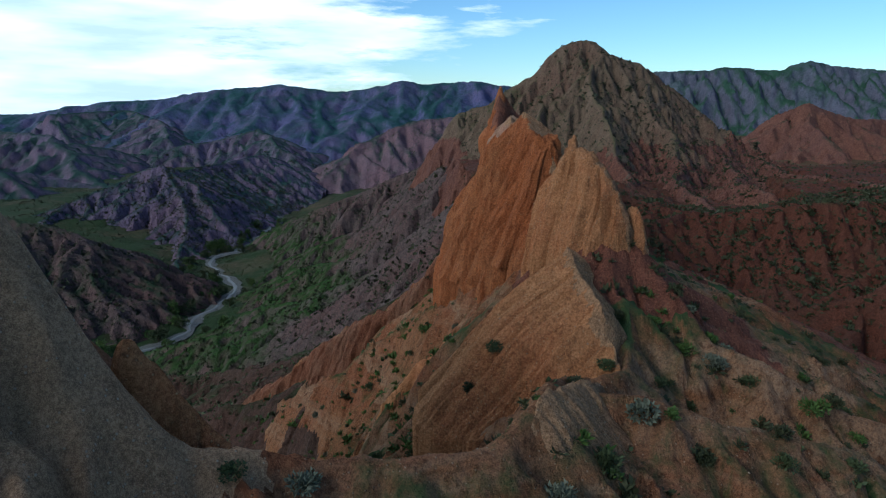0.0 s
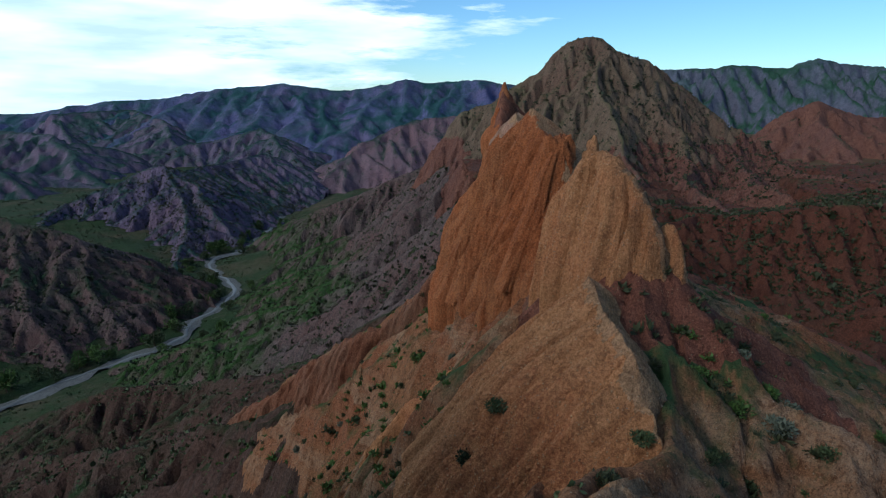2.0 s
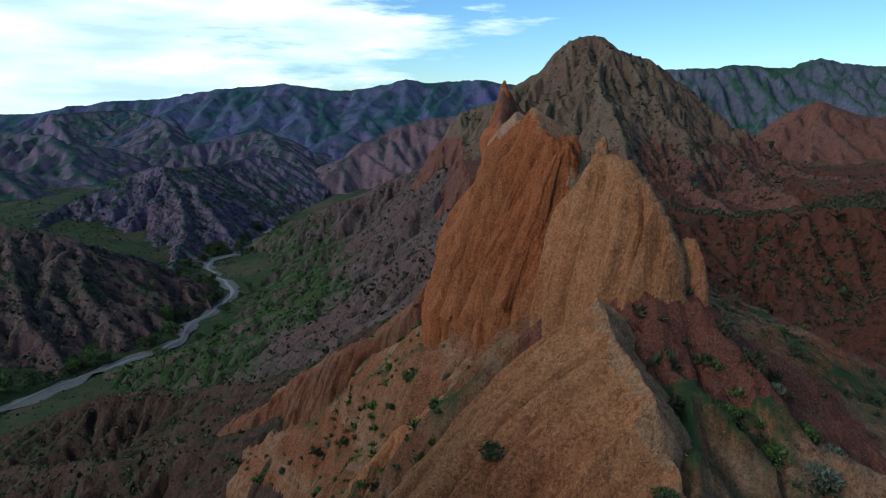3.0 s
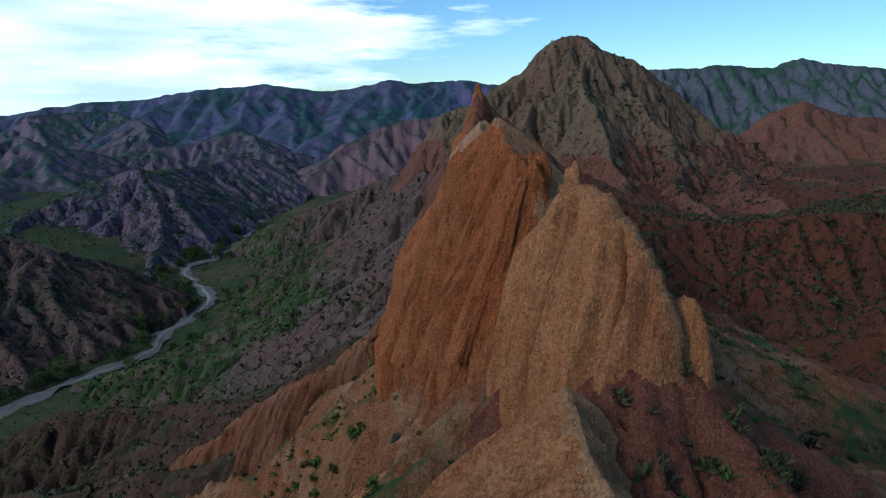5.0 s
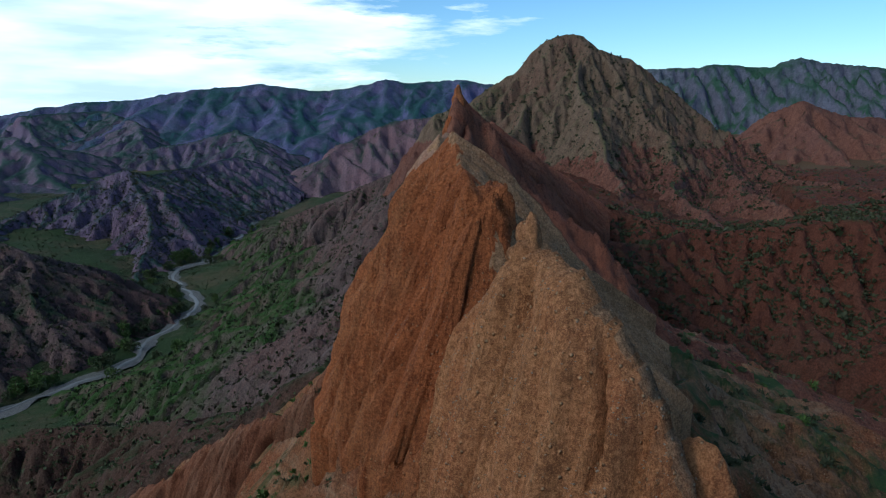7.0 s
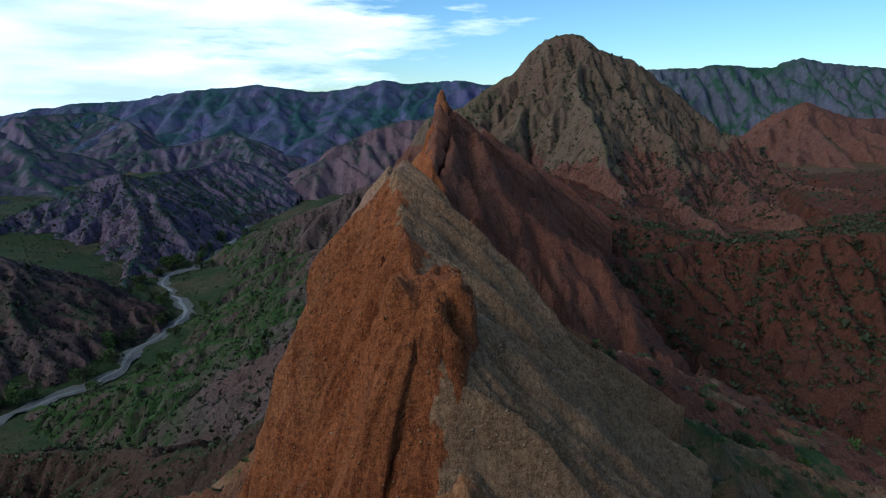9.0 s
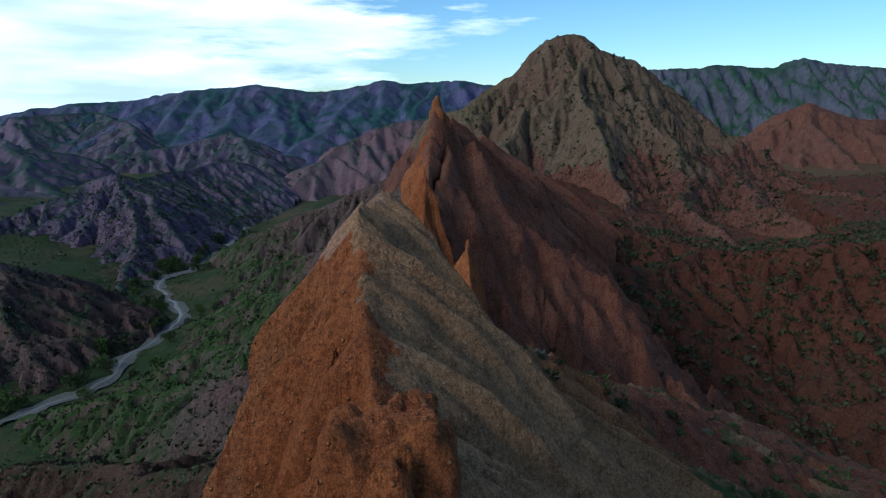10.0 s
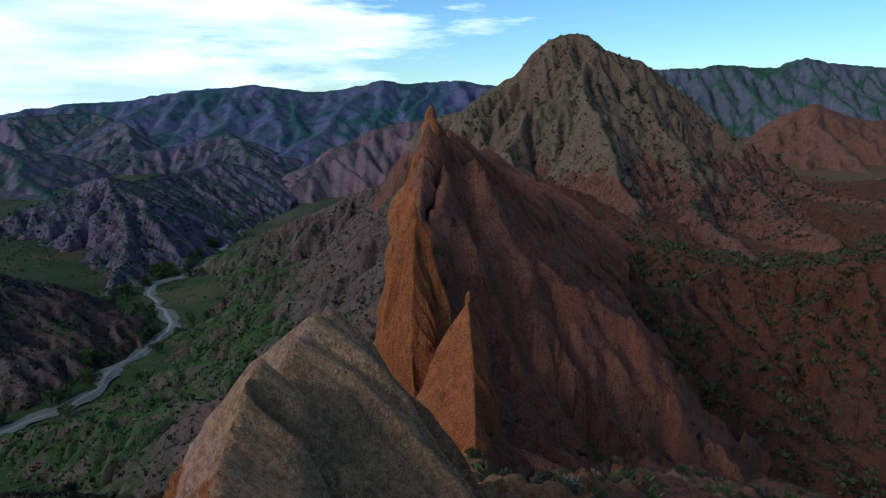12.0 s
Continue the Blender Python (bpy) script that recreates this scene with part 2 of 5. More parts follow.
def water_material():
    m, nt, N, L = mat("silty_water")
    tc = N("ShaderNodeTexCoord")
    bs, out, bp = N("ShaderNodeBsdfPrincipled"), N("ShaderNodeOutputMaterial"), N("ShaderNodeBump")
    L(mixed(N, L, noise_node(N, L, tc.outputs["Object"], 0.15), (0.04, 0.042, 0.042), (0.075, 0.075, 0.072)), bs.inputs["Base Color"])
    bs.inputs["Roughness"].default_value = 0.42
    bp.inputs["Strength"].default_value = 0.8
    L(noise_node(N, L, tc.outputs["Object"], 1.2), bp.inputs["Height"]), L(bp.outputs[0], bs.inputs["Normal"])
    L(bs.outputs[0], out.inputs[0])
    return m


WATER = water_material()


# ---- terrain tools ----
def lattice(ix, iy, iz, seed):
    h = (ix.astype(np.int64) * 374761393 + iy.astype(np.int64) * 668265263 + iz.astype(np.int64) * 2147483647 + seed * 974711) & 0xFFFFFFFF
    h = ((h ^ (h >> 13)) * 1274126177) & 0xFFFFFFFF
    return ((h ^ (h >> 16)) & 0xFFFF) / 32767.5 - 1.0


def vnoise(x, y, z=None, seed=0):
    """Smooth value noise, -1 to 1, on arrays."""
    if z is None:
        ix, iy = np.floor(x), np.floor(y)
        u, v = x - ix, y - iy
        u, v = u * u * (3 - 2 * u), v * v * (3 - 2 * v)
        zero = np.zeros_like(ix)
        a, b = lattice(ix, iy, zero, seed), lattice(ix + 1, iy, zero, seed)
        c, d = lattice(ix, iy + 1, zero, seed), lattice(ix + 1, iy + 1, zero, seed)
        return (a + (b - a) * u) * (1 - v) + (c + (d - c) * u) * v
    ix, iy, iz = np.floor(x), np.floor(y), np.floor(z)
    u, v, w = x - ix, y - iy, z - iz
    u, v, w = u * u * u * (u * (u * 6 - 15) + 10), v * v * v * (v * (v * 6 - 15) + 10), w * w * (3 - 2 * w)
    tot = 0.0
    for a in (0, 1):
        for b in (0, 1):
            for c in (0, 1):
                k = (u if a else 1 - u) * (v if b else 1 - v) * (w if c else 1 - w)
                tot = tot + k * lattice(ix + a, iy + b, iz + c, seed)
    return tot


def fbm(x, y, z=None, octaves=4, seed=0, gain=0.5):
    tot, amp, f = 0.0, 1.0, 1.0
    for o in range(octaves):
        tot = tot + amp * vnoise(x * f, y * f, None if z is None else z * f, seed + o * 17)
        amp, f = amp * gain, f * 2.03
    return tot


def ridged(x, y, z=None, octaves=3, seed=0):
    tot, amp, f = 0.0, 1.0, 1.0
    for o in range(octaves):
        tot = tot + amp * (1 - 2 * np.abs(vnoise(x * f, y * f, None if z is None else z * f, seed + o * 31)))
        amp, f = amp * 0.5, f * 2.1
    return tot


def smooth_max(a, b, k):
    d = np.maximum(k - np.abs(a - b), 0) / k
    return np.maximum(a, b) + d * d * k * 0.25


def crest_field(X, Y, line, blunt=1.0):
    """Distance from a crest line in plan, side (+1: left of its direction), length along it and its height there."""
    best = np.full(X.shape, 1e12)
    side, along, height = np.zeros(X.shape), np.zeros(X.shape), np.zeros(X.shape)
    s0 = 0.0
    for (x0, y0, z0), (x1, y1, z1) in zip(line, line[1:]):
        dx, dy = x1 - x0, y1 - y0
        ln = math.hypot(dx, dy)
        raw = ((X - x0) * dx + (Y - y0) * dy) / (ln * ln)
        t = np.clip(raw, 0, 1)
        d = np.hypot(X - x0 - t * dx, Y - y0 - t * dy)
        if s0 == 0:
            behind = np.maximum(-raw, 0) * ln
        near = d < best
        best = np.where(near, d, best)
        side = np.where(near, np.sign(dx * (Y - y0) - dy * (X - x0)), side)
        along = np.where(near, s0 + t * ln, along)
        height = np.where(near, z0 + t * (z1 - z0), height)
        s0 += ln
    return best + (blunt - 1) * behind, side, along, height


def add_spurs(line, step, reach, fall, rng, sides=(1, -1), lean=0.5, start=0.3):
    """Side ridges that branch off a crest and fall away from it."""
    made, run = [], step * start
    for (x0, y0, z0), (x1, y1, z1) in zip(line, line[1:]):
        dx, dy = x1 - x0, y1 - y0
        ln = math.hypot(dx, dy)
        ux, uy = dx / ln, dy / ln
        pos = run
        while pos < ln:
            t = pos / ln
            for sd in sides:
                a = lean * rng.uniform(-0.4, 1.0)
                vx, vy = -uy * sd + ux * a, ux * sd + uy * a
                k = math.hypot(vx, vy)
                vx, vy = vx / k, vy / k
                px, py, pz = x0 + t * dx, y0 + t * dy, z0 + t * (z1 - z0)
                pts = [(px, py, pz - 0.02 * reach)]
                r = reach * rng.uniform(0.6, 1.25)
                bend = rng.uniform(-0.35, 0.35)
                for q in (0.3, 0.65, 1.0):
                    bx, by = vx - vy * bend * q, vy + vx * bend * q
                    pts.append((px + bx * r * q, py + by * r * q, pz - 0.02 * reach - fall * r * q * (0.8 + 0.35 * q)))
                made.append(pts)
            pos += step * rng.uniform(0.7, 1.35)
        run = pos - ln
    return made


def relief(X, Y, lines, size, seed, flute=1.7, wander=1.0, soft=0.12, floor=0.0, full=99, reach_cap=0.9):
    """Height of a hill made of crests. lines: (crest, slope on its left, slope on its right)."""
    wx = X + wander * size * 0.9 * fbm(X / (size * 5), Y / (size * 5), octaves=3, seed=seed)
    wy = Y + wander * size * 0.9 * fbm(X / (size * 5), Y / (size * 5), octaves=3, seed=seed + 5)
    H = np.full(X.shape, -60.0)
    D, S = np.zeros(X.shape), np.zeros(X.shape)
    xs, ys = X[0], Y[:, 0]
    for i, (line, sl, sr) in enumerate(lines):
        # only the part of the grid that this crest can reach
        pts = np.array(line)
        far = (pts[:, 2].max() + 5 - floor) / max(min(sl, sr), 0.01)
        if i >= full:
            far = min(far, reach_cap * np.ptp(pts[:, :2], 0).max() + size * 6)
        far = far + size * 2
        i0, i1 = np.searchsorted(xs, (pts[:, 0].min() - far, pts[:, 0].max() + far))
        j0, j1 = np.searchsorted(ys, (pts[:, 1].min() - far, pts[:, 1].max() + far))
        if i1 <= i0 or j1 <= j0:
            continue
        at = np.s_[j0:j1, i0:i1]
        d, sd, s, z = crest_field(wx[at], wy[at], line, 3.0 if i else 1.0)
        h = z - np.where(sd > 0, sl, sr) * (np.sqrt(d * d + (0.3 * size) ** 2) - 0.3 * size)
        win = h > H[at]
        D[at] = np.where(win, d, D[at])
        S[at] = np.where(win, s + 0.37 * size * sd + i * 13.7 * size, S[at])
        H[at] = smooth_max(H[at], h, soft * size)
    # rills that run straight down from the crests
    cut = ridged(S / (size * 1.5), D / (size * 12), octaves=3, seed=seed + 3)
    H = H - flute * size * 0.42 * np.minimum(D / (size * 1.6), 1.0) * (0.6 - 0.6 * cut)
    H = H + size * 0.07 * fbm(X / (size * 0.8), Y / (size * 0.8), octaves=5, seed=seed + 9, gain=0.55)
    return H, D


def blurred(a, k, times=2):
    """Softened by k cells each way."""
    for _ in range(times):
        for axis in (0, 1):
            wide = [(0, 0), (0, 0)]
            wide[axis] = (k, k)
            p = np.pad(a, wide, mode="edge")
            n = a.shape[axis]
            a = (p.take(range(n), axis) + 2 * a + p.take(range(2 * k, n + 2 * k), axis)) / 4
    return a


def gullies(H, X, Y, xs, ys, wave, depth, octaves, seed, crest=None, steep=0.5, lift=0.35):
    """Branching gullies and ribs that run down the slope, from broad to fine."""
    step = (xs[-1] - xs[0]) / (len(xs) - 1)
    fade = 1.0 if crest is None else np.minimum(crest / (wave * 0.55), 1.0)
    for o in range(octaves):
        gy, gx = np.gradient(H, ys, xs)
        k = max(1, min(12, int(wave * 0.22 / step)))
        gx, gy = blurred(gx, k), blurred(gy, k)
        sl = np.hypot(gx, gy) + 1e-6
        px, py = -gy / sl, gx / sl
        u, v = X / wave, Y / wave
        iu, iv = np.floor(u), np.floor(v)
        tot, wt = 0.0, 1e-6
        zero = np.zeros_like(iu)
        for a in (-1, 0, 1):
            for b in (-1, 0, 1):
                du = u - iu - a - 0.5 - 0.25 * lattice(iu + a, iv + b, zero, seed + o * 7)
                dv = v - iv - b - 0.5 - 0.25 * lattice(iu + a, iv + b, zero + 3, seed + o * 7 + 1)
                w = np.maximum(1 - (du * du + dv * dv) / 1.56, 0) ** 2
                tot = tot + w * np.cos(6.2832 * (du * px + dv * py))
                wt = wt + w
        rib = np.arcsin(np.clip(1.15 * tot / wt, -1, 1)) * 0.6366
        H = H + depth * fade * np.clip(sl / steep, 0, 1.3) * (rib - lift)
        wave, depth = wave * 0.5, depth * 0.5
        fade = 1.0 if crest is None else np.minimum(crest / (wave * 0.55), 1.0)
    return H


def gridded(xs, ys, Z):
    """Height between the points of a grid."""
    nx, ny = np.arange(len(xs)), np.arange(len(ys))

    def height(X, Y):
        u, v = np.interp(X, xs, nx), np.interp(Y, ys, ny)
        i, j = np.minimum(u.astype(int), len(xs) - 2), np.minimum(v.astype(int), len(ys) - 2)
        u, v = u - i, v - j
        return (Z[j, i] * (1 - u) + Z[j, i + 1] * u) * (1 - v) + (Z[j + 1, i] * (1 - u) + Z[j + 1, i + 1] * u) * v
    return height


def grid_mesh(name, xs, ys, height, material, keep=None):
    X, Y = np.meshgrid(xs, ys)
    Z = height(X, Y)
    ny, nx = X.shape
    idx = np.arange(nx * ny).reshape(ny, nx)
    quads = np.stack([idx[:-1, :-1], idx[:-1, 1:], idx[1:, 1:], idx[1:, :-1]], -1).reshape(-1, 4)
    if keep is not None:
        k = keep(X, Y, Z).reshape(-1)
        quads = quads[k[quads].any(1)]
        used = np.unique(quads)
        remap = np.zeros(nx * ny, int)
        remap[used] = np.arange(len(used))
        quads = remap[quads]
        co = np.stack([X, Y, Z], -1).reshape(-1, 3)[used]
    else:
        co = np.stack([X, Y, Z], -1).reshape(-1, 3)
    return surface(name, co, quads, material)


def surface(name, co, quads, material):
    me = bpy.data.meshes.new(name)
    me.vertices.add(len(co))
    me.vertices.foreach_set("co", np.asarray(co, np.float32).ravel())
    me.loops.add(quads.size)
    me.polygons.add(len(quads))
    me.loops.foreach_set("vertex_index", quads.astype(np.int32).ravel())
    me.polygons.foreach_set("loop_start", np.arange(0, quads.size, 4, dtype=np.int32))
    me.polygons.foreach_set("use_smooth", np.ones(len(quads), bool))
    me.update(calc_edges=True)
    for m in (material if isinstance(material, (list, tuple)) else [material]):
        me.materials.append(m)
    return new(name, me)


def span(a, b, step):
    return np.arange(a, b + step * 0.5, step)


def graded(a, b, step, lo, hi, grow=1.12):
    """Even steps from a to b, then steps that grow out to lo and hi."""
    mid = list(span(a, b, step))
    s, left = step, [a]
    while left[-1] > lo:
        s *= grow
        left.append(left[-1] - s)
    s, right = step, [b]
    while right[-1] < hi:
        s *= grow
        right.append(right[-1] + s)
    return np.array(left[:0:-1] + mid + right[1:])


# ---- the valley floor, one sheet to the horizon ----
RIVER = [(-330, 60), (-262, 180), (-215, 275), (-196, 313), (-177, 351), (-159, 372), (-157, 396), (-167, 416), (-160, 449), (-155, 485), (-173, 515),
         (-205, 548), (-208, 581), (-194, 624), (-202, 765), (-229, 1050), (-150, 1300), (-160, 1800)]
RIVER_LINE = [(x, y, 0.0) for x, y in RIVER]


def ground_height(X, Y):
    d, sd, s, _ = crest_field(X, Y, RIVER_LINE)
    east = (np.maximum(d - 12, 0) * 0.20 + np.maximum(d - 100, 0) * 0.36) * (0.5 + 0.5 * np.clip((Y - 220) / 160, 0, 1))
    east = 75 - np.log1p(np.exp(np.clip((75 - east) / 6, -40, 40))) * 6
    west = 26 * (1 - np.exp(-np.maximum(d - 22, 0) / 120))
    z = np.where(sd < 0, np.maximum(east, 0), west)
    z = np.where((Y > 560) & (X < 40), np.minimum(z, 26 * (1 - np.exp(-np.maximum(d - 22, 0) / 120)) + 50 * np.clip((660 - Y) / 100, 0, 1)), z)
    z = z + np.clip((d - 6) / 40, 0, 1) * (1.2 * fbm(X / 16, Y / 16, octaves=4, seed=3) + 3.0 * fbm(X / 70, Y / 70, octaves=3, seed=4))
    z = z - 1.2 * np.clip(1 - d / 9, 0, 1)
    return z


ground = grid_mesh("ground", graded(-260, 120, 2.5, -4500, 4500), graded(0, 640, 2.5, -1500, 4900), ground_height, VALLEY)
tagged(ground, "green valley floor with meadow and bare earth", "ground", kind="structure")


def hill(name, label, lines, box, step, size, seed, material, spur=None, flute=0.2, sink=4.0, category="hill", wander=1.0, wave=None, deep=None, octaves=4, soft=0.12, trim=None, lift=0.35):
    """A hill of crest lines, cut where it passes under the valley floor."""
    rng = random.Random(seed)
    every = list(lines)
    if spur:
        for line, sl, sr in lines:
            for sp in add_spurs(line, spur["step"], spur["reach"], spur["fall"], rng, spur.get("sides", (1, -1)), spur.get("lean", 0.5)):
                k = spur.get("slope", 1.0)
                every.append((sp, max(sl, sr) * k, max(sl, sr) * k))
                if spur.get("twigs"):
                    for tw in add_spurs(sp, spur["step"] * 0.5, spur["reach"] * 0.33, spur["fall"] * 1.15, rng, (1, -1), 0.7):
                        every.append((tw, max(sl, sr) * k, max(sl, sr) * k))
    x0, y0, x1, y1 = box

    xs, ys = span(x0, x1, step), span(y0, y1, step)
    X, Y = np.meshgrid(xs, ys)
    Z, D = relief(X, Y, every, size, seed, flute, wander, soft, full=len(lines))
    Z = gullies(Z, X, Y, xs, ys, wave or size * 4.5, deep or size * 0.9, octaves, seed + 50, D, lift=lift)
    if trim:
        Z = Z - trim(X, Y)
    height = gridded(xs, ys, Z)

    def keep(X, Y, Z):
        return Z > ground_height(X, Y) - sink
    ob = grid_mesh(name, xs, ys, lambda X, Y: Z, material, keep)
    tagged(ob, label, category, kind="structure" if category == "backdrop" else "")
    return ob, height


# ---- plants ----
def clump_cloud(rng, n, radius, squash, leaf, seed_up=0.0):
    """Coordinates and quads of n small leaf blades round a bush's outline, thick towards its surface."""
    co, quads = [], []
    lobes = [(Vector((rng.uniform(-0.55, 0.55), rng.uniform(-0.55, 0.55), rng.uniform(0.1, 0.6))), rng.uniform(0.35, 0.6)) for _ in range(6)]
    for _ in range(n):
        c, r = rng.choice(lobes)
        v = Vector((rng.gauss(0, 1), rng.gauss(0, 1), rng.gauss(0.25, 0.9))).normalized()
        p = (c + v * r * rng.uniform(0.55, 1.05)) * radius
        p.z = max(p.z * squash, 0.02 * radius) + seed_up
        a = (v + Vector((rng.uniform(-0.7, 0.7), rng.uniform(-0.7, 0.7), rng.uniform(-0.2, 0.8)))).normalized()
        b = a.cross(Vector((rng.gauss(0, 1), rng.gauss(0, 1), rng.gauss(0, 1)))).normalized()
        k = leaf * rng.uniform(0.6, 1.4)
        i = len(co)
        co += [p - b * k * 0.4, p + a * k * 0.5 - b * k * 0.1, p + a * k * 1.2 + b * k * 0.15, p + a * k * 0.4 + b * k * 0.5]
        quads.append((i, i + 1, i + 2, i + 3))
    return co, quads


def part(name, co, faces, material, parent=None, label=""):
    me = bpy.data.meshes.new(name)
    me.from_pydata([tuple(c) for c in co], [], faces)
    me.materials.append(material)
    ob = new(name, me)
    if parent is not None:
        ob.parent = parent
    return tagged(ob, label) if label else ob


def twig(points, r0, r1, sides=5):
    """A tapered bent stem."""
    co, faces = [], []
    for i, p in enumerate(points):
        k = i / (len(points) - 1)
        r = r0 + (r1 - r0) * k
        for j in range(sides):
            a = 2 * math.pi * j / sides
            co.append((p[0] + r * math.cos(a), p[1] + r * math.sin(a), p[2]))
    for i in range(len(points) - 1):
        for j in range(sides):
            faces.append((i * sides + j, i * sides + (j + 1) % sides, (i + 1) * sides + (j + 1) % sides, (i + 1) * sides + j))
    return co, faces


def make_bush(name, label, material, seed, leaves, leaf, squash, radius=1.0):
    rng = random.Random(seed)
    base = tagged(new(name), label, "bush", "bushes on the ridge")
    for _ in range(5):
        a, r = rng.uniform(0, 6.28), rng.uniform(0.3, 0.6) * radius
        pts = [(0.05 * math.cos(a), 0.05 * math.sin(a), -0.35), (r * 0.4 * math.cos(a), r * 0.4 * math.sin(a), 0.25 * radius), (r * math.cos(a + 0.3), r * math.sin(a + 0.3), 0.62 * radius * squash)]
        part("stem", *twig(pts, 0.035 * radius, 0.012 * radius), TWIG, base)
    part("foliage", *clump_cloud(rng, leaves, radius, squash, leaf), material, base)
    return base


def make_tree(name, label, seed, height):
    rng = random.Random(seed)
    base = tagged(new(name), label, "tree", "trees along the river")
    part("trunk", *twig([(0, 0, -0.6), (0.1, 0.05, height * 0.25), (-0.05, 0.1, height * 0.55), (0.05, 0, height * 0.8)], 0.22, 0.05, 7), TWIG, base)
    for _ in range(4):
        a, z = rng.uniform(0, 6.28), rng.uniform(0.25, 0.5) * height
        r = height * 0.28
        part("limb", *twig([(0, 0, z), (r * 0.5 * math.cos(a), r * 0.5 * math.sin(a), z + height * 0.12), (r * math.cos(a), r * math.sin(a), z + height * 0.22)], 0.09, 0.03), TWIG, base)
    part("crown", *clump_cloud(rng, 480, height * 0.42, 1.25, height * 0.085, height * 0.18), LEAF_FRESH if seed % 2 else LEAF_OLIVE, base)
    return base


def sample(height, n, box, seed, reach=2.0):
    """Random places on a surface, with its height, slope, hollowness and a patchy noise."""
    r = np.random.RandomState(seed)
    x0, y0, x1, y1 = box
    m = int(math.sqrt(n * (x1 - x0) / (y1 - y0))) + 2
    xs, ys = np.linspace(x0, x1, m * 3), np.linspace(y0, y1, int(n / m) * 3 + 2)
    X, Y = np.meshgrid(xs, ys)
    Z = height(X, Y)
    gy, gx = np.gradient(Z, ys, xs)
    k = max(1, int(reach / (xs[1] - xs[0])))
    kk = max(1, int(reach / (ys[1] - ys[0])))
    hollow = (np.roll(Z, k, 1) + np.roll(Z, -k, 1) + np.roll(Z, kk, 0) + np.roll(Z, -kk, 0)) / 4 - Z
    i = r.randint(k + 1, X.shape[1] - k - 1, n)
    j = r.randint(kk + 1, X.shape[0] - kk - 1, n)
    jx, jy = r.uniform(-0.5, 0.5, n) * (xs[1] - xs[0]), r.uniform(-0.5, 0.5, n) * (ys[1] - ys[0])
    x, y = X[j, i] + jx, Y[j, i] + jy
    z = Z[j, i] + gx[j, i] * jx + gy[j, i] * jy
    return dict(x=x, y=y, z=z, slope=np.hypot(gx, gy)[j, i], hollow=hollow[j, i], rand=r.uniform(0, 1, n))


BALL = np.array([(0, 0, 1), (0.9, 0, 0.25), (0.28, 0.86, 0.25), (-0.73, 0.53, 0.25), (-0.73, -0.53, 0.25), (0.28, -0.86, 0.25), (0, 0, -0.5)])
BALL_TRIS = np.array([(0, 1, 2), (0, 2, 3), (0, 3, 4), (0, 4, 5), (0, 5, 1), (6, 2, 1), (6, 3, 2), (6, 4, 3), (6, 5, 4), (6, 1, 5)])


def scrub(name, label, p, keep, size, material, seed, blades=22):
    """Uncountable shrubs on a slope, joined: each a ragged tuft of blades that lean out from its foot."""
    r = np.random.RandomState(seed)
    x, y, z = (p[k][keep] for k in "xyz")
    n = len(x)
    s = size * np.exp(r.normal(0, 0.35, n))
    foot = np.stack([x, y, z - 0.1 * s], -1)[:, None] + r.uniform(-0.42, 0.42, (n, blades, 3)) * np.array([1, 1, 0.25]) * s[:, None, None]
    way = r.normal(0, 1, (n, blades, 3)) * np.array([1, 1, 0.55]) + np.array([0, 0, 0.75])
    way /= np.linalg.norm(way, axis=2)[..., None]
    tip = foot + way * (s[:, None] * r.uniform(0.45, 0.95, (n, blades)))[..., None]
    side = np.cross(way, r.normal(0, 1, (n, blades, 3)))
    side /= np.linalg.norm(side, axis=2)[..., None] + 1e-6
    wide = (s[:, None] * r.uniform(0.55, 1.05, (n, blades)) / math.sqrt(blades))[..., None] * side * 1.1
    mid = foot + 0.62 * (tip - foot)
    co = np.stack([foot, mid - wide, tip, mid + wide], 2).reshape(-1, 3)
    return tagged(surface(name, co, np.arange(len(co)).reshape(-1, 4), material), label, "shrubs", kind="stuff")


def pebbles(name, label, p, size, material, seed):
    """Uncountable loose stones, joined: each an uneven lump."""
    r = np.random.RandomState(seed)
    x, y, z = (p[k] for k in "xyz")
    n = len(x)
    k = (size * np.exp(r.normal(0, 0.35, n)) * r.uniform(0.6, 0.9, n))[:, None, None]
    v = BALL[None] * r.uniform(0.6, 1.35, (n, 7, 1)) * k * np.array([1, 1, 0.85]) + np.stack([x, y, z], -1)[:, None]
    tri = (BALL_TRIS[None] + 7 * np.arange(n)[:, None, None]).reshape(-1, 3)
    me = bpy.data.meshes.new(name)
    me.vertices.add(n * 7)
    me.vertices.foreach_set("co", v.astype(np.float32).ravel())
    me.loops.add(tri.size)
    me.polygons.add(len(tri))
    me.loops.foreach_set("vertex_index", tri.astype(np.int32).ravel())
    me.polygons.foreach_set("loop_start", np.arange(0, tri.size, 3, dtype=np.int32))
    me.update(calc_edges=True)
    me.materials.append(material)
    return tagged(new(name, me), label, "stones", kind="stuff")


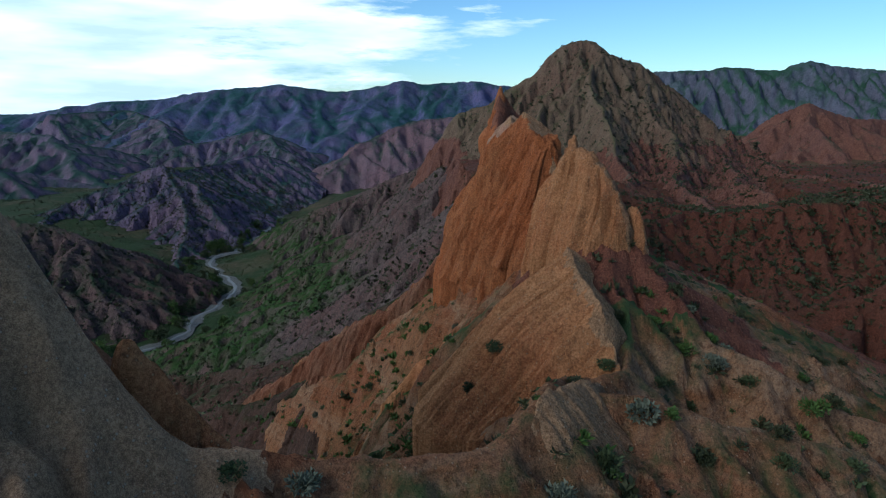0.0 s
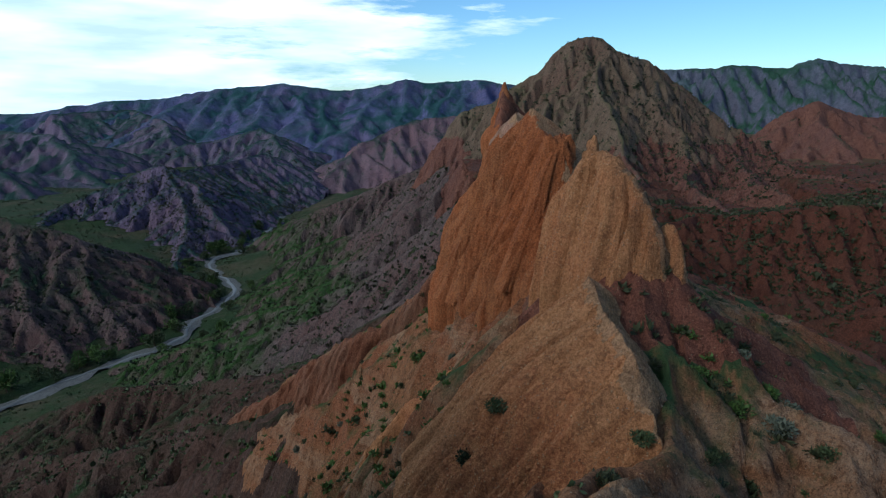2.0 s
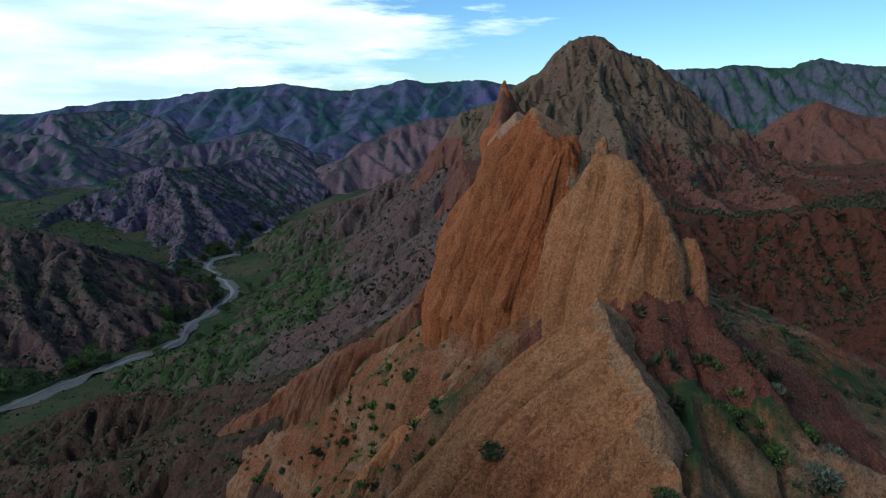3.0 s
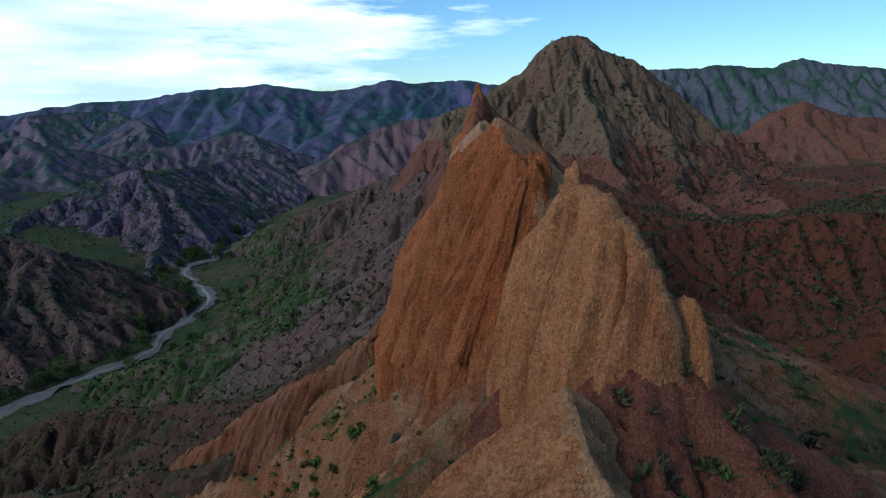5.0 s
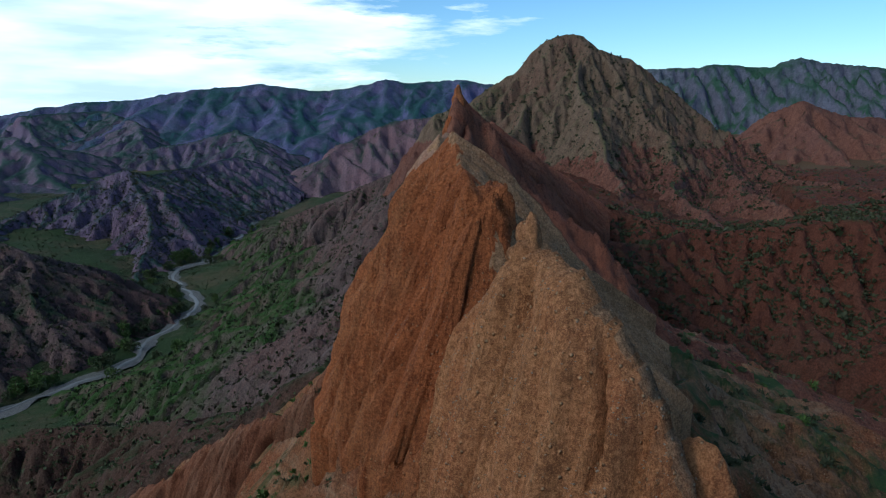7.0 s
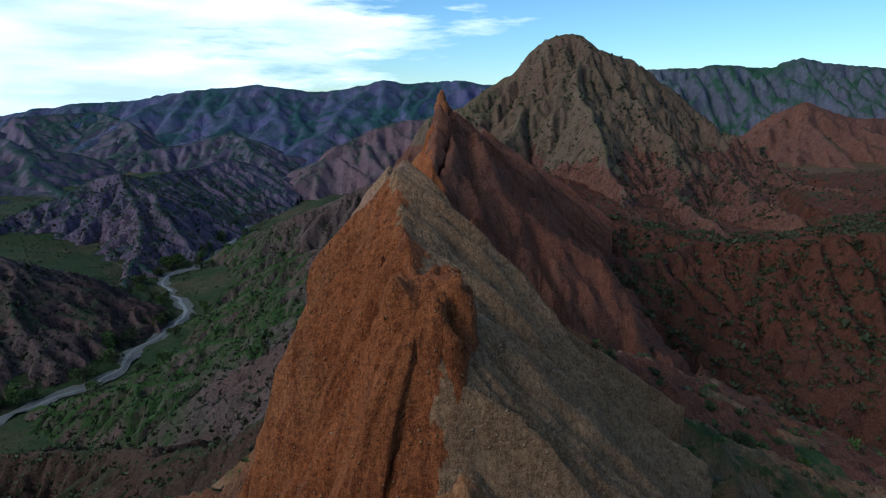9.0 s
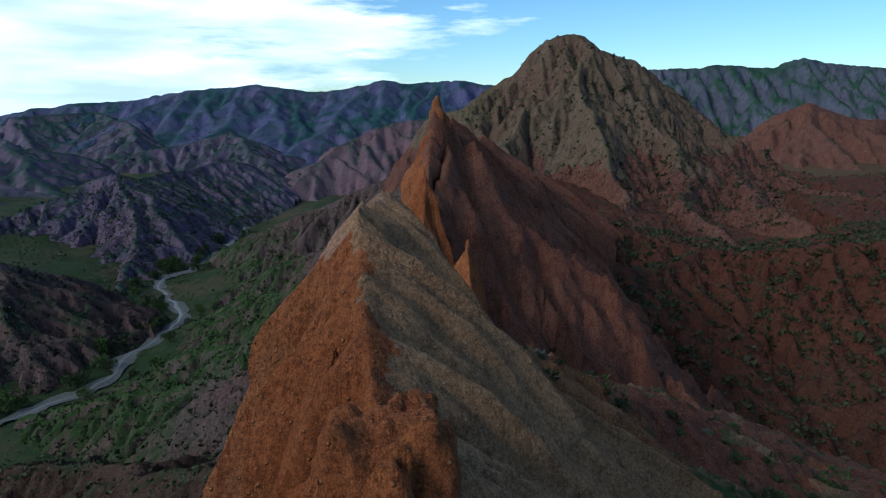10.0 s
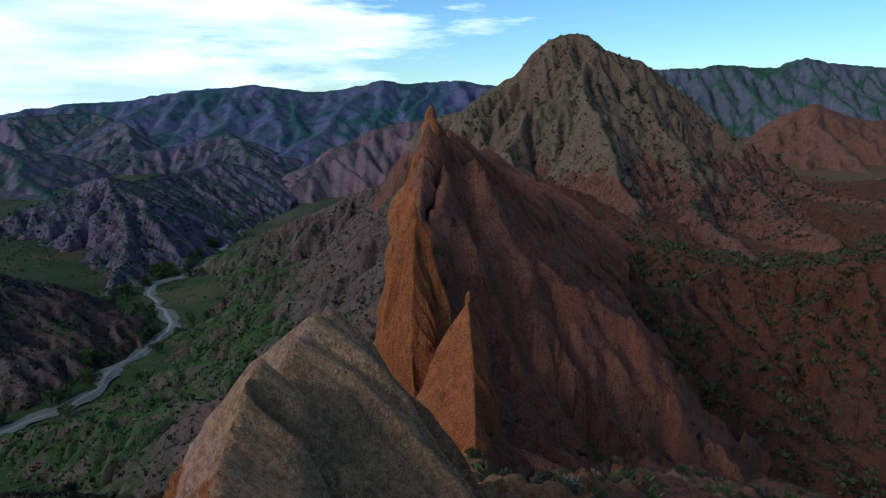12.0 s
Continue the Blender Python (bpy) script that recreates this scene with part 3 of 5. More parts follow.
def boulder(name, at, radii, seed, material, parent=None, label="", fine=1, ribs=0.0):
    """An uneven lump of rock with worn corners, and upright ribs where it is tall."""
    n, m = 14 * fine, 18 * fine
    th, ph = np.linspace(0, math.pi, n), np.linspace(0, 2 * math.pi, m, endpoint=False)
    T, F = np.meshgrid(th, ph, indexing="ij")
    v = np.stack([np.sin(T) * np.cos(F), np.sin(T) * np.sin(F), np.cos(T)], -1)
    r = 1 + 0.30 * fbm(v[..., 0] * 1.3 + seed, v[..., 1] * 1.3, v[..., 2] * 1.3, octaves=4, seed=seed)
    if ribs:
        r = r + ribs * np.sin(T) * ridged(4 * v[..., 0] + seed, 4 * v[..., 1], 0.5 * v[..., 2], octaves=2, seed=seed + 2)
        v = np.sign(v) * np.abs(v) ** 0.75
    co = (v * r[..., None] * np.array(radii) + np.array(at)).reshape(-1, 3)
    idx = np.arange(n * m).reshape(n, m)
    nxt = np.roll(idx, -1, 1)
    q = np.stack([idx[:-1], idx[1:], nxt[1:], nxt[:-1]], -1).reshape(-1, 4)
    ob = surface(name, co, q, material)
    if parent is not None:
        ob.parent = parent
    return tagged(ob, label) if label else ob


def stones_on(name, label, ob, n, size, material, seed, steepest=0.35):
    """Loose pebbles lodged on a rock surface."""
    me = ob.data
    co = np.empty(len(me.vertices) * 3, np.float32)
    no = np.empty(len(me.vertices) * 3, np.float32)
    me.vertices.foreach_get("co", co), me.vertices.foreach_get("normal", no)
    co, no = co.reshape(-1, 3), no.reshape(-1, 3)
    r = np.random.RandomState(seed)
    i = r.choice(np.flatnonzero(np.abs(no[:, 2]) > steepest), n)
    p = dict(x=co[i, 0] + r.uniform(-0.1, 0.1, n), y=co[i, 1] + r.uniform(-0.1, 0.1, n), z=co[i, 2] - 0.02)
    return pebbles(name, label, p, size, material, seed)


# ---- distant ranges ----
far_line = [(-2600, 1750, 60), (-1700, 1750, 90), (-1037, 1700, 107), (-869, 1700, 138), (-705, 1700, 145), (-581, 1700, 168), (-403, 1700, 181), (-267, 1700, 164), (-185, 1700, 172), (-102, 1700, 192),
            (-48, 1700, 181), (76, 1700, 191), (131, 1700, 180), (300, 1750, 175)]
hill("far_range", "distant dark green and mauve mountain range, haze in its colour", [(far_line, 0.42, 0.42)], (-2300, 1250, 400, 1850), 7.0, 24, 11, HAZY_HILL,
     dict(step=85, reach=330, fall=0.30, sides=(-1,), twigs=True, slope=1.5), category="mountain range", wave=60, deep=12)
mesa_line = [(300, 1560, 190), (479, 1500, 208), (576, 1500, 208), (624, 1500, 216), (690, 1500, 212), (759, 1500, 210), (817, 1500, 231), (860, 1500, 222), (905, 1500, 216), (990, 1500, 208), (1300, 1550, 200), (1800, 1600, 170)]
hill("far_mesa", "distant flat-topped fluted grey cliff above green slopes, haze in its colour", [(mesa_line, 0.3, 0.62)], (200, 1080, 1900, 1650), 5.0, 22, 12, HAZY_MESA,
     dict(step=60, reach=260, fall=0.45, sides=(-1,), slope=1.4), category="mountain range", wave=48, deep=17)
hill("side_valley_hill", "low mauve hill beyond the side valley", [([(-1000, 800, 84), (-800, 840, 70), (-680, 870, 58), (-560, 905, 42), (-490, 940, 22)], 0.5, 0.55), ([(-900, 620, 80), (-700, 640, 62), (-560, 650, 40), (-490, 640, 20)], 0.5, 0.5), ([(-700, 880, 80), (-600, 845, 62), (-540, 815, 46), (-490, 790, 28), (-450, 770, 8)], 0.55, 0.55)], (-1050, 520, -420, 1000), 3.5, 11, 24, HAZY_MAUVE,
     dict(step=50, reach=110, fall=0.36, slope=1.3), wave=28, deep=6)
hill("mauve_hill", "mauve and green eroded hill beyond the valley", [([(-1300, 1150, 70), (-900, 1180, 92), (-643, 1111, 84), (-560, 1010, 50), (-480, 930, 24)], 0.5, 0.5),
     ([(-900, 1500, 110), (-765, 1642, 118), (-643, 1500, 98), (-560, 1350, 70)], 0.5, 0.5)], (-1500, 800, -350, 1750), 4.5, 18, 13, HAZY_MAUVE,
     dict(step=70, reach=170, fall=0.34, slope=1.35), wave=40, deep=9)
pink_hill, pink_hill_height = hill("pink_hill", "pale pink eroded hill with scattered shrubs", [([(-520, 1240, 50), (-430, 1290, 70), (-357, 1320, 88), (-300, 1230, 62), (-240, 1150, 26)], 0.55, 0.55)], (-640, 1020, -160, 1480), 3.5, 14, 14, HAZY_MAUVE,
     dict(step=55, reach=120, fall=0.38, slope=1.3), wave=32, deep=7)
pink_ridge, pink_ridge_height = hill("pink_ridge", "pink and purple eroded ridge above the side valley", [([(60, 1180, 118), (-20, 1140, 112), (-64, 1121, 106), (-110, 1080, 86), (-168, 1009, 44), (-195, 960, 16)], 0.6, 0.6)], (-260, 860, 160, 1320), 3.5, 14, 15, PINK,
     dict(step=50, reach=110, fall=0.42, slope=1.25), wave=32, deep=7)
river_hill, river_hill_height = hill("river_hill", "shrub-dotted mauve hill rising beside the river", [([(-470, 640, 8), (-400, 690, 34), (-340, 728, 62), (-313, 735, 71), (-270, 712, 52), (-235, 670, 28), (-212, 640, 8)], 0.62, 0.66),
     ([(-313, 735, 71), (-318, 800, 58), (-290, 880, 60), (-262, 960, 66), (-240, 1020, 50), (-225, 1080, 20)], 0.55, 0.55), ([(-309, 735, 71), (-272, 682, 42), (-246, 625, 23), (-232, 575, 9), (-222, 540, 2)], 0.6, 0.6), ([(-400, 690, 36), (-388, 640, 26), (-374, 590, 14), (-362, 555, 2)], 0.6, 0.6), ([(-600, 720, 62), (-540, 660, 46), (-480, 600, 26), (-440, 550, 6)], 0.55, 0.55)], (-640, 520, -170, 1120), 1.9, 6.5, 16, HAZY_MAUVE,
     dict(step=38, reach=85, fall=0.44, slope=1.25), wave=22, deep=5.0)
west_bank_hill, west_bank_hill_height = hill("west_bank_hill", "brown eroded hill with dark gullies on the river bank", [([(-520, 420, 95), (-400, 430, 86), (-330, 432, 72), (-250, 440, 52), (-222, 432, 36), (-190, 420, 12)], 0.62, 0.62),
     ([(-400, 430, 86), (-372, 365, 62), (-335, 295, 36), (-290, 235, 8)], 0.7, 0.7), ([(-330, 432, 72), (-305, 385, 52), (-268, 335, 26), (-232, 300, 6)], 0.7, 0.7),
     ([(-285, 436, 60), (-262, 398, 40), (-230, 362, 20), (-203, 338, 4)], 0.7, 0.7), ([(-245, 440, 50), (-222, 405, 30), (-196, 380, 12), (-180, 366, 4)], 0.7, 0.7)], (-600, 200, -150, 560), 1.7, 6, 17, WEST_BROWN,
     dict(step=30, reach=75, fall=0.42, twigs=True, slope=1.3), wave=16, deep=4.0)
red_pyramid, red_pyramid_height = hill("red_pyramid", "red pyramid-shaped hill with bare ribs", [([(330, 900, 60), (380, 860, 96), (437, 825, 140), (500, 840, 122), (600, 850, 116), (760, 880, 110)], 0.68, 0.72), ([(437, 825, 140), (436, 770, 108), (432, 710, 76), (400, 620, 70)], 0.7, 0.7), ([(262, 430, 86), (330, 500, 86), (400, 620, 80), (520, 640, 92), (700, 660, 100)], 0.3, 0.3), ([(500, 840, 122), (520, 780, 100), (530, 700, 88)], 0.6, 0.6)],
     (230, 400, 860, 1050), 3.0, 12, 18, RED_HILL, dict(step=48, reach=100, fall=0.5, sides=(-1,), slope=1.15), wave=34, deep=9)
peak, peak_height = hill("main_peak", "tall bare tan mountain with deep fluted gullies", [
    ([(8, 458, 131), (22, 452, 138), (46, 440, 151), (56, 440, 157), (68, 440, 168), (82, 440, 177), (92, 440, 179), (98, 440, 177), (107, 440, 170), (120, 440, 166), (129, 442, 165), (136, 442, 159), (176, 440, 130), (222, 433, 95), (262, 420, 84)], 0.8, 0.74),
    ([(92, 440, 178), (90, 400, 152), (89, 366, 134), (86, 335, 115), (83, 300, 107), (84, 262, 102.5), (86, 246, 101)], 0.8, 0.8),
    ([(130, 442, 164), (120, 400, 141), (126, 371, 122), (118, 345, 112), (112, 310, 105.5), (106, 262, 101.5), (104, 244, 100)], 0.8, 0.8),
    ([(68, 440, 166), (66, 415, 145), (50, 380, 124), (42, 330, 112)], 0.8, 0.8),
    ([(176, 440, 130), (165, 400, 110), (150, 350, 106), (138, 300, 105), (128, 250, 105)], 0.6, 0.6), ([(200, 438, 112), (196, 390, 101), (185, 330, 104), (178, 260, 108)], 0.4, 0.4)],
    (-40, 226, 330, 560), 0.9, 6.0, 19, PEAK, dict(step=24, reach=52, fall=0.74, sides=(1, -1), slope=1.3, lean=0.3), category="mountain", wave=15, deep=4.2, octaves=3, soft=0.05, lift=0.55, trim=lambda X, Y: 0.8 * np.maximum(10 - X, 0))
# the foot of the peak runs out into red earth
peak.data.materials.append(RED_HILL)
mids = np.empty(len(peak.data.polygons) * 3, np.float32)
peak.data.polygons.foreach_get("center", mids)
mx, my, mz = mids.reshape(-1, 3).T
peak.data.polygons.foreach_set("material_index", (mz < 111 + 9 * fbm(mx / 16, my / 16, octaves=4, seed=35)).astype(np.int32))
long_slope, long_slope_height = hill("long_slope", "long shrub-dotted slope falling to the river", [
    ([(60, 455, 150), (30, 520, 122), (4, 556, 104), (-21, 575, 86), (-48, 577, 74), (-78, 576, 59), (-116, 580, 46), (-145, 604, 31), (-169, 621, 17), (-190, 632, 4)], 0.85, 0.6),
    ([(30, 420, 120), (-2, 466, 92), (-22, 498, 73), (-58, 496, 45), (-92, 500, 33), (-124, 506, 18), (-146, 516, 4)], 0.75, 0.66),
    ([(34, 350, 114), (2, 362, 80), (-29, 375, 57), (-65, 395, 43), (-102, 428, 31), (-130, 445, 14), (-146, 452, 4)], 0.7, 0.66),
    ([(26, 290, 110), (-10, 300, 80), (-45, 320, 52), (-77, 340, 34), (-115, 355, 22), (-146, 366, 5)], 0.7, 0.66),
    ([(20, 230, 108), (-20, 245, 78), (-60, 270, 50), (-102, 296, 32), (-140, 315, 18), (-172, 330, 4)], 0.7, 0.66)],
    (-215, 150, 120, 720), 1.3, 5, 20, BROWN, dict(step=19, reach=26, fall=0.55, slope=1.3, lean=0.9), wave=15, deep=3.2)
badland_spur, badland_spur_height = hill("badland_spur", "dark brown badland spur above the meadow", [([(-8, 140, 98), (-34, 175, 72), (-66, 215, 50), (-92, 234, 38), (-126, 239, 35), (-160, 244, 20), (-182, 250, 6)], 0.8, 0.8),
     ([(-12, 118, 102), (-33, 124, 84), (-60, 145, 66), (-100, 165, 48), (-150, 185, 30), (-190, 205, 8)], 0.75, 0.75), ([(-30, 100, 84), (-70, 105, 62), (-130, 120, 40), (-180, 150, 14)], 0.75, 0.75)], (-230, 60, 10, 320), 1.0, 5, 21, DARK_BROWN, dict(step=16, reach=34, fall=0.5, twigs=True, slope=1.3), wave=9, deep=2.6)
red_basin, red_basin_height = hill("red_basin", "dark red fluted basin slope with a sharp rim", [([(40, 262, 113), (66, 252, 106), (85, 243, 101), (101, 238.5, 100), (122, 226, 106), (160, 214, 109), (220, 205, 113), (330, 190, 120)], 0.05, 0.56),
     ([(30, 190, 112), (45, 200, 106), (66, 222, 100), (88, 240, 100)], 0.5, 0.7)], (10, 130, 380, 420), 0.9, 5, 22, BASIN, dict(step=13, reach=52, fall=0.44, sides=(-1,), slope=1.5), category="slope", wave=9, deep=2.4)
gully_spur, gully_spur_height = hill("gully_spur", "shrub-dotted red spur beyond the green gully", [([(300, 90, 136), (200, 125, 116), (140, 158, 100), (106, 181, 85), (90, 190, 78)], 0.6, 0.6), ([(300, 60, 120), (190, 90, 102), (130, 120, 90), (95, 150, 80)], 0.6, 0.6)], (60, 60, 330, 230), 1.0, 5, 23, BASIN,
     dict(step=18, reach=34, fall=0.45, slope=1.2))


# flank in the darkened clay too: east-side shade carried by the colour
dark_flank, dark_flank_height = hill("dark_flank", "red gullied flank below the great rock fin, coloured as shaded", [
    ([(11.6, 133, 125.5), (11.5, 137, 130.8), (11.8, 142, 135.6), (12.7, 147, 139.6), (14.2, 156, 136.6), (15.5, 165, 135.6), (17.8, 174, 135.2), (20, 182, 133.4), (23.4, 194, 131.5), (28.4, 208, 127.5), (34.4, 225, 123.5), (50, 262, 114)], 6.0, 1.02)],
    (4, 118, 130, 275), 0.75, 2.6, 27, SHADED_RED, dict(step=8.5, reach=40, fall=1.12, sides=(-1,), slope=2.2, lean=0.35), wave=6.5, deep=2.3, octaves=3, category="slope", wander=0.7)


# ---- the near ridge ----
def ridge_body():
    lines = [([(-40, 17, 160), (-20, 22, 141), (-15.1, 22, 135.6), (-12.9, 22, 133), (-11.7, 22.2, 131.2), (-8.8, 23.2, 127), (-4, 25.5, 125.6), (2, 27.5, 125.2), (4.5, 28.8, 126), (7, 32, 125.6), (11, 38, 123.6), (11.5, 42, 124)], 1.35, 0.75),
             ([(11.5, 42, 123.5), (10.6, 50.5, 128.6), (10.2, 57, 127.6), (9.5, 70, 126), (9.5, 85, 126.5), (12, 95, 127), (16, 102, 125.5)], 1.5, 0.5),
             ([(16, 102, 125.5), (15.5, 112, 120), (15, 130, 119), (17, 150, 118), (22, 170, 115), (34, 200, 111), (52, 240, 107)], 1.25, 0.78),
             ([(12, 66, 127), (20, 76, 122.5), (31, 86, 118.5), (42, 90, 112), (54, 96, 103), (66, 110, 92)], 0.7, 0.75),
             ([(12, 46, 126), (18, 46.5, 123.8), (24, 43, 121.8), (34, 40, 116), (50, 38, 106)], 0.6, 0.65),
             ([(7, 32, 125.4), (14, 33, 123.5), (24, 34, 120.5), (40, 28, 110)], 0.65, 0.65),
             ([(11.5, 51.2, 129.6), (14.8, 51, 129.0), (17.5, 51, 127.2), (20.5, 52.3, 124.6), (28, 56, 120), (40, 62, 113), (56, 66, 102)], 0.75, 0.8),
             ([(18, 98, 125), (30, 102, 117), (44, 112, 104), (56, 128, 92)], 0.7, 0.7),
             ([(19, 135, 117), (32, 142, 108), (46, 150, 98), (62, 158, 88)], 0.75, 0.75),
             ([(8, 66, 121), (2, 67, 116), (-4.5, 65, 110.5), (-9, 62, 104.5), (-16, 58, 92), (-24, 54, 80)], 1.7, 1.7),
             ([(7, 57, 121), (0, 53, 112.5), (-7, 49, 104), (-14, 45, 93), (-22, 40, 80)], 1.7, 1.7),
             ([(5, 80, 119), (-3, 92, 111), (-9.5, 106, 102.5), (-17, 109.5, 96), (-33, 121, 82), (-48, 135, 70)], 1.3, 1.3),
             ([(7, 74, 120), (0, 77, 112), (-8, 80, 102), (-18, 82, 90), (-30, 84, 78)], 1.7, 1.7),
             ([(5, 86, 119), (-3, 88, 109), (-12, 92, 98), (-24, 98, 86)], 1.7, 1.7),
             ([(9, 100, 119), (0, 112, 111), (-8, 118, 105), (-24, 125, 89.5), (-40, 138, 74)], 1.3, 1.3),
             ([(3, 46, 116), (-4, 45, 107), (-12, 40, 96)], 1.6, 1.6)]
    rng = random.Random(7)
    every = list(lines)
    for n, (line, sl, sr) in enumerate(lines[1:]):
        for sd, k in ((1, sl), (-1, sr)):
            for sp in add_spurs(line, 3.4 if n > 1 else 5.0, 6.0 if n > 1 else 15.0, k * (0.8 if n > 1 else 0.72), rng, (sd,)):
                every.append((sp, k * 1.45, k * 1.45))

    xs, ys = graded(-24, 42, 0.30, -70, 110, 1.06), graded(14, 160, 0.34, -12, 250, 1.06)
    X, Y = np.meshgrid(xs, ys)
    Z, D = relief(X, Y, every, 2.2, 31, 0.35, 0.8, full=len(lines), reach_cap=1.3)
    Z = gullies(Z, X, Y, xs, ys, 5.0, 0.9, 3, 81, D)
    height = gridded(xs, ys, Z)

    def keep(X, Y, Z):
        return Z > ground_height(X, Y) - 30
    ob = grid_mesh("ridge", xs, ys, lambda X, Y: Z, RIDGE_SOIL, keep)
    return tagged(ob, "narrow earthen ridge with red soil and shrubs", "ridge"), height


ridge, ridge_height = ridge_body()
# pebbly tan soil on the rise beside the saddle, paled to stand for light
LIT_GRAVEL = rock_material("lit_gravel_soil", (0.340, 0.200, 0.110), (0.460, 0.285, 0.165), (0.390, 0.215, 0.115), grain=1.0, streak=0.5, pebbles=(0.56, 0.44, 0.32), bump=0.9)
ridge.data.materials.append(LIT_GRAVEL)
for face in ridge.data.polygons:
    c = face.center
    if c.x < -7.5 + 0.8 * math.sin(c.y * 1.7) and c.y < 24.5 + 0.6 * math.sin(c.x * 2.3):
        face.material_index = 1
RED_SCREE = rock_material("red_scree", (0.118, 0.040, 0.024), (0.178, 0.070, 0.042), (0.160, 0.088, 0.056), patch_at=(0.5, 0.6), pebbles=(0.30, 0.19, 0.12), bump=0.8)
ridge.data.materials.append(RED_SCREE)
ridge.data.materials.append(DARK_BROWN)
centre = np.empty(len(ridge.data.polygons) * 3, np.float32)
ridge.data.polygons.foreach_get("center", centre)
cx, cy, cz = centre.reshape(-1, 3).T
zone = np.empty(len(cx), np.int32)
ridge.data.polygons.foreach_get("material_index", zone)
blur = fbm(cx / 5, cy / 5, octaves=4, seed=33)
# red scree round the foot of the rocks, dark earth far down the west side
zone[(np.hypot(cx - 17, (cy - 55) * 0.7) < 10 + 3 * blur) & (cy > 46 + blur)] = 2
zone[(cy > 100) & (cx > 16) & (blur > -0.5)] = 2
zone[(cx < 0) & (cz < 94 + 5 * blur)] = 3
ridge.data.polygons.foreach_set("material_index", zone)


PIECES = {}


def fin(name, label, stations, left, right, rows, step, materials, seed, groove=0.5, rough=0.25, category="rock fin", lobes=1.0, crack=0.5, parent=None, top=0.0, cuts=(), slant=0.0, wide=1.0, clefts=(), steps=(), jut=1.0):
    """A blade of rock along a crest. stations: (x, y, z, left width, left drop, right width, right drop).
    clefts in the left face: (y, depth, half width, from, to), the last two as shares of the drop. steps: where the left face juts out anew."""
    st = np.array(stations, float)
    seg = np.hypot(np.diff(st[:, 0]), np.diff(st[:, 1])) + 0.5 * np.abs(np.diff(st[:, 2]))
    acc = np.concatenate([[0], np.cumsum(seg)])
    s = np.arange(0, acc[-1], step)
    v = np.stack([np.interp(s, acc, st[:, i]) for i in range(7)], -1)
    # the crest smoothed a little, so that stations leave no corners
    k = max(1, int(0.5 / step))
    pad = np.pad(v, ((k, k), (0, 0)), mode="edge")
    v = sum(pad[i:i + len(s)] for i in range(2 * k + 1)) / (2 * k + 1)
    tx, ty = np.gradient(v[:, 0]), np.gradient(v[:, 1])
    ln = np.hypot(tx, ty) + 1e-9
    pad = np.pad(np.stack([-ty / ln, tx / ln], -1), ((5 * k, 5 * k), (0, 0)), mode="edge")
    nn = sum(pad[i:i + len(s)] for i in range(10 * k + 1))
    nn /= np.linalg.norm(nn, axis=1)[:, None]
    u = np.concatenate([-np.linspace(1, 0, rows)[:-1], np.linspace(0, 1, rows)])
    S, U = np.meshgrid(s, u, indexing="ij")
    A = np.abs(U)
    isl = U < 0
    sgn = np.where(isl, 1.0, -1.0)
    wl, hl, wr, hr = (v[:, i][:, None] for i in (3, 4, 5, 6))
    lat = np.where(isl, wl, wr) * A ** np.where(isl, left, right) + top * np.minimum(A * 14, 1)
    crest = rough * 1.1 * fbm(s / 1.9, s * 0 + seed, octaves=4, seed=seed, gain=0.6)
    z = v[:, 2][:, None] - np.where(isl, hl, hr) * A + crest[:, None] * (1 - A) ** 2
    # upright columns, narrow clefts between them, bulges and grit
    S = (S + slant * np.where(isl, 0.25, 1.0) * (z - v[:, 2][:, None])) / wide
    bend = 0.22 * fbm(S / 4, z / 9 + sgn * 7, octaves=2, seed=seed + 1)
    g = ridged(S / 2.6 + bend, z / 26 + sgn * 9, octaves=3, seed=seed + 2)
    c1 = np.exp(-(vnoise(S / 2.1 + bend, z / 30 + sgn * 4, seed=seed + 3) / 0.16) ** 2)
    c2 = np.exp(-(vnoise(S / 0.9 + bend * 2, z / 14 + sgn * 6, seed=seed + 5) / 0.2) ** 2)
    where = np.clip(0.5 + 1.2 * fbm(S / 6, z / 8 + sgn * 11, octaves=2, seed=seed + 7), 0, 1)
    b = fbm(S / 7.0, z / 9 + sgn * 5, octaves=3, seed=seed + 4) * lobes
    f = 0.45 * ridged(S / 1.1 + bend * 2, z / 13 + sgn * 3, octaves=1, seed=seed + 6) + 0.5 * ridged(S / 0.5 + bend * 3, z / 8 + sgn * 5, octaves=1, seed=seed + 16) + 0.16 * fbm(S / 0.5, z / 0.7 + sgn * 3, octaves=3, seed=seed + 9)
    env = np.minimum(A * 6, 1)
    bite = crack * (1.5 * c1 * where + 0.5 * c2 * (1 - 0.5 * where))
    for cy, deep, half, a0, a1 in clefts:
        at = s[int(np.argmin(np.abs(v[:, 1] - cy)))]
        drift = 0.5 * fbm(A[0] * 3 + cy, A[0] * 0, octaves=3, seed=seed + 21)[None] + 0.12 * fbm(A[0] * 14, A[0] * 0 + cy, octaves=2, seed=seed + 22)[None]
        dist = np.abs(s[:, None] - at + drift) / (half * (1.15 - 0.5 * A))
        bite = bite + deep * isl * np.maximum(1 - dist, 0) ** 0.6 * np.clip((A - a0) / 0.05 + 0.5, 0, 1) * np.clip((a1 - A) / 0.2, 0, 1)
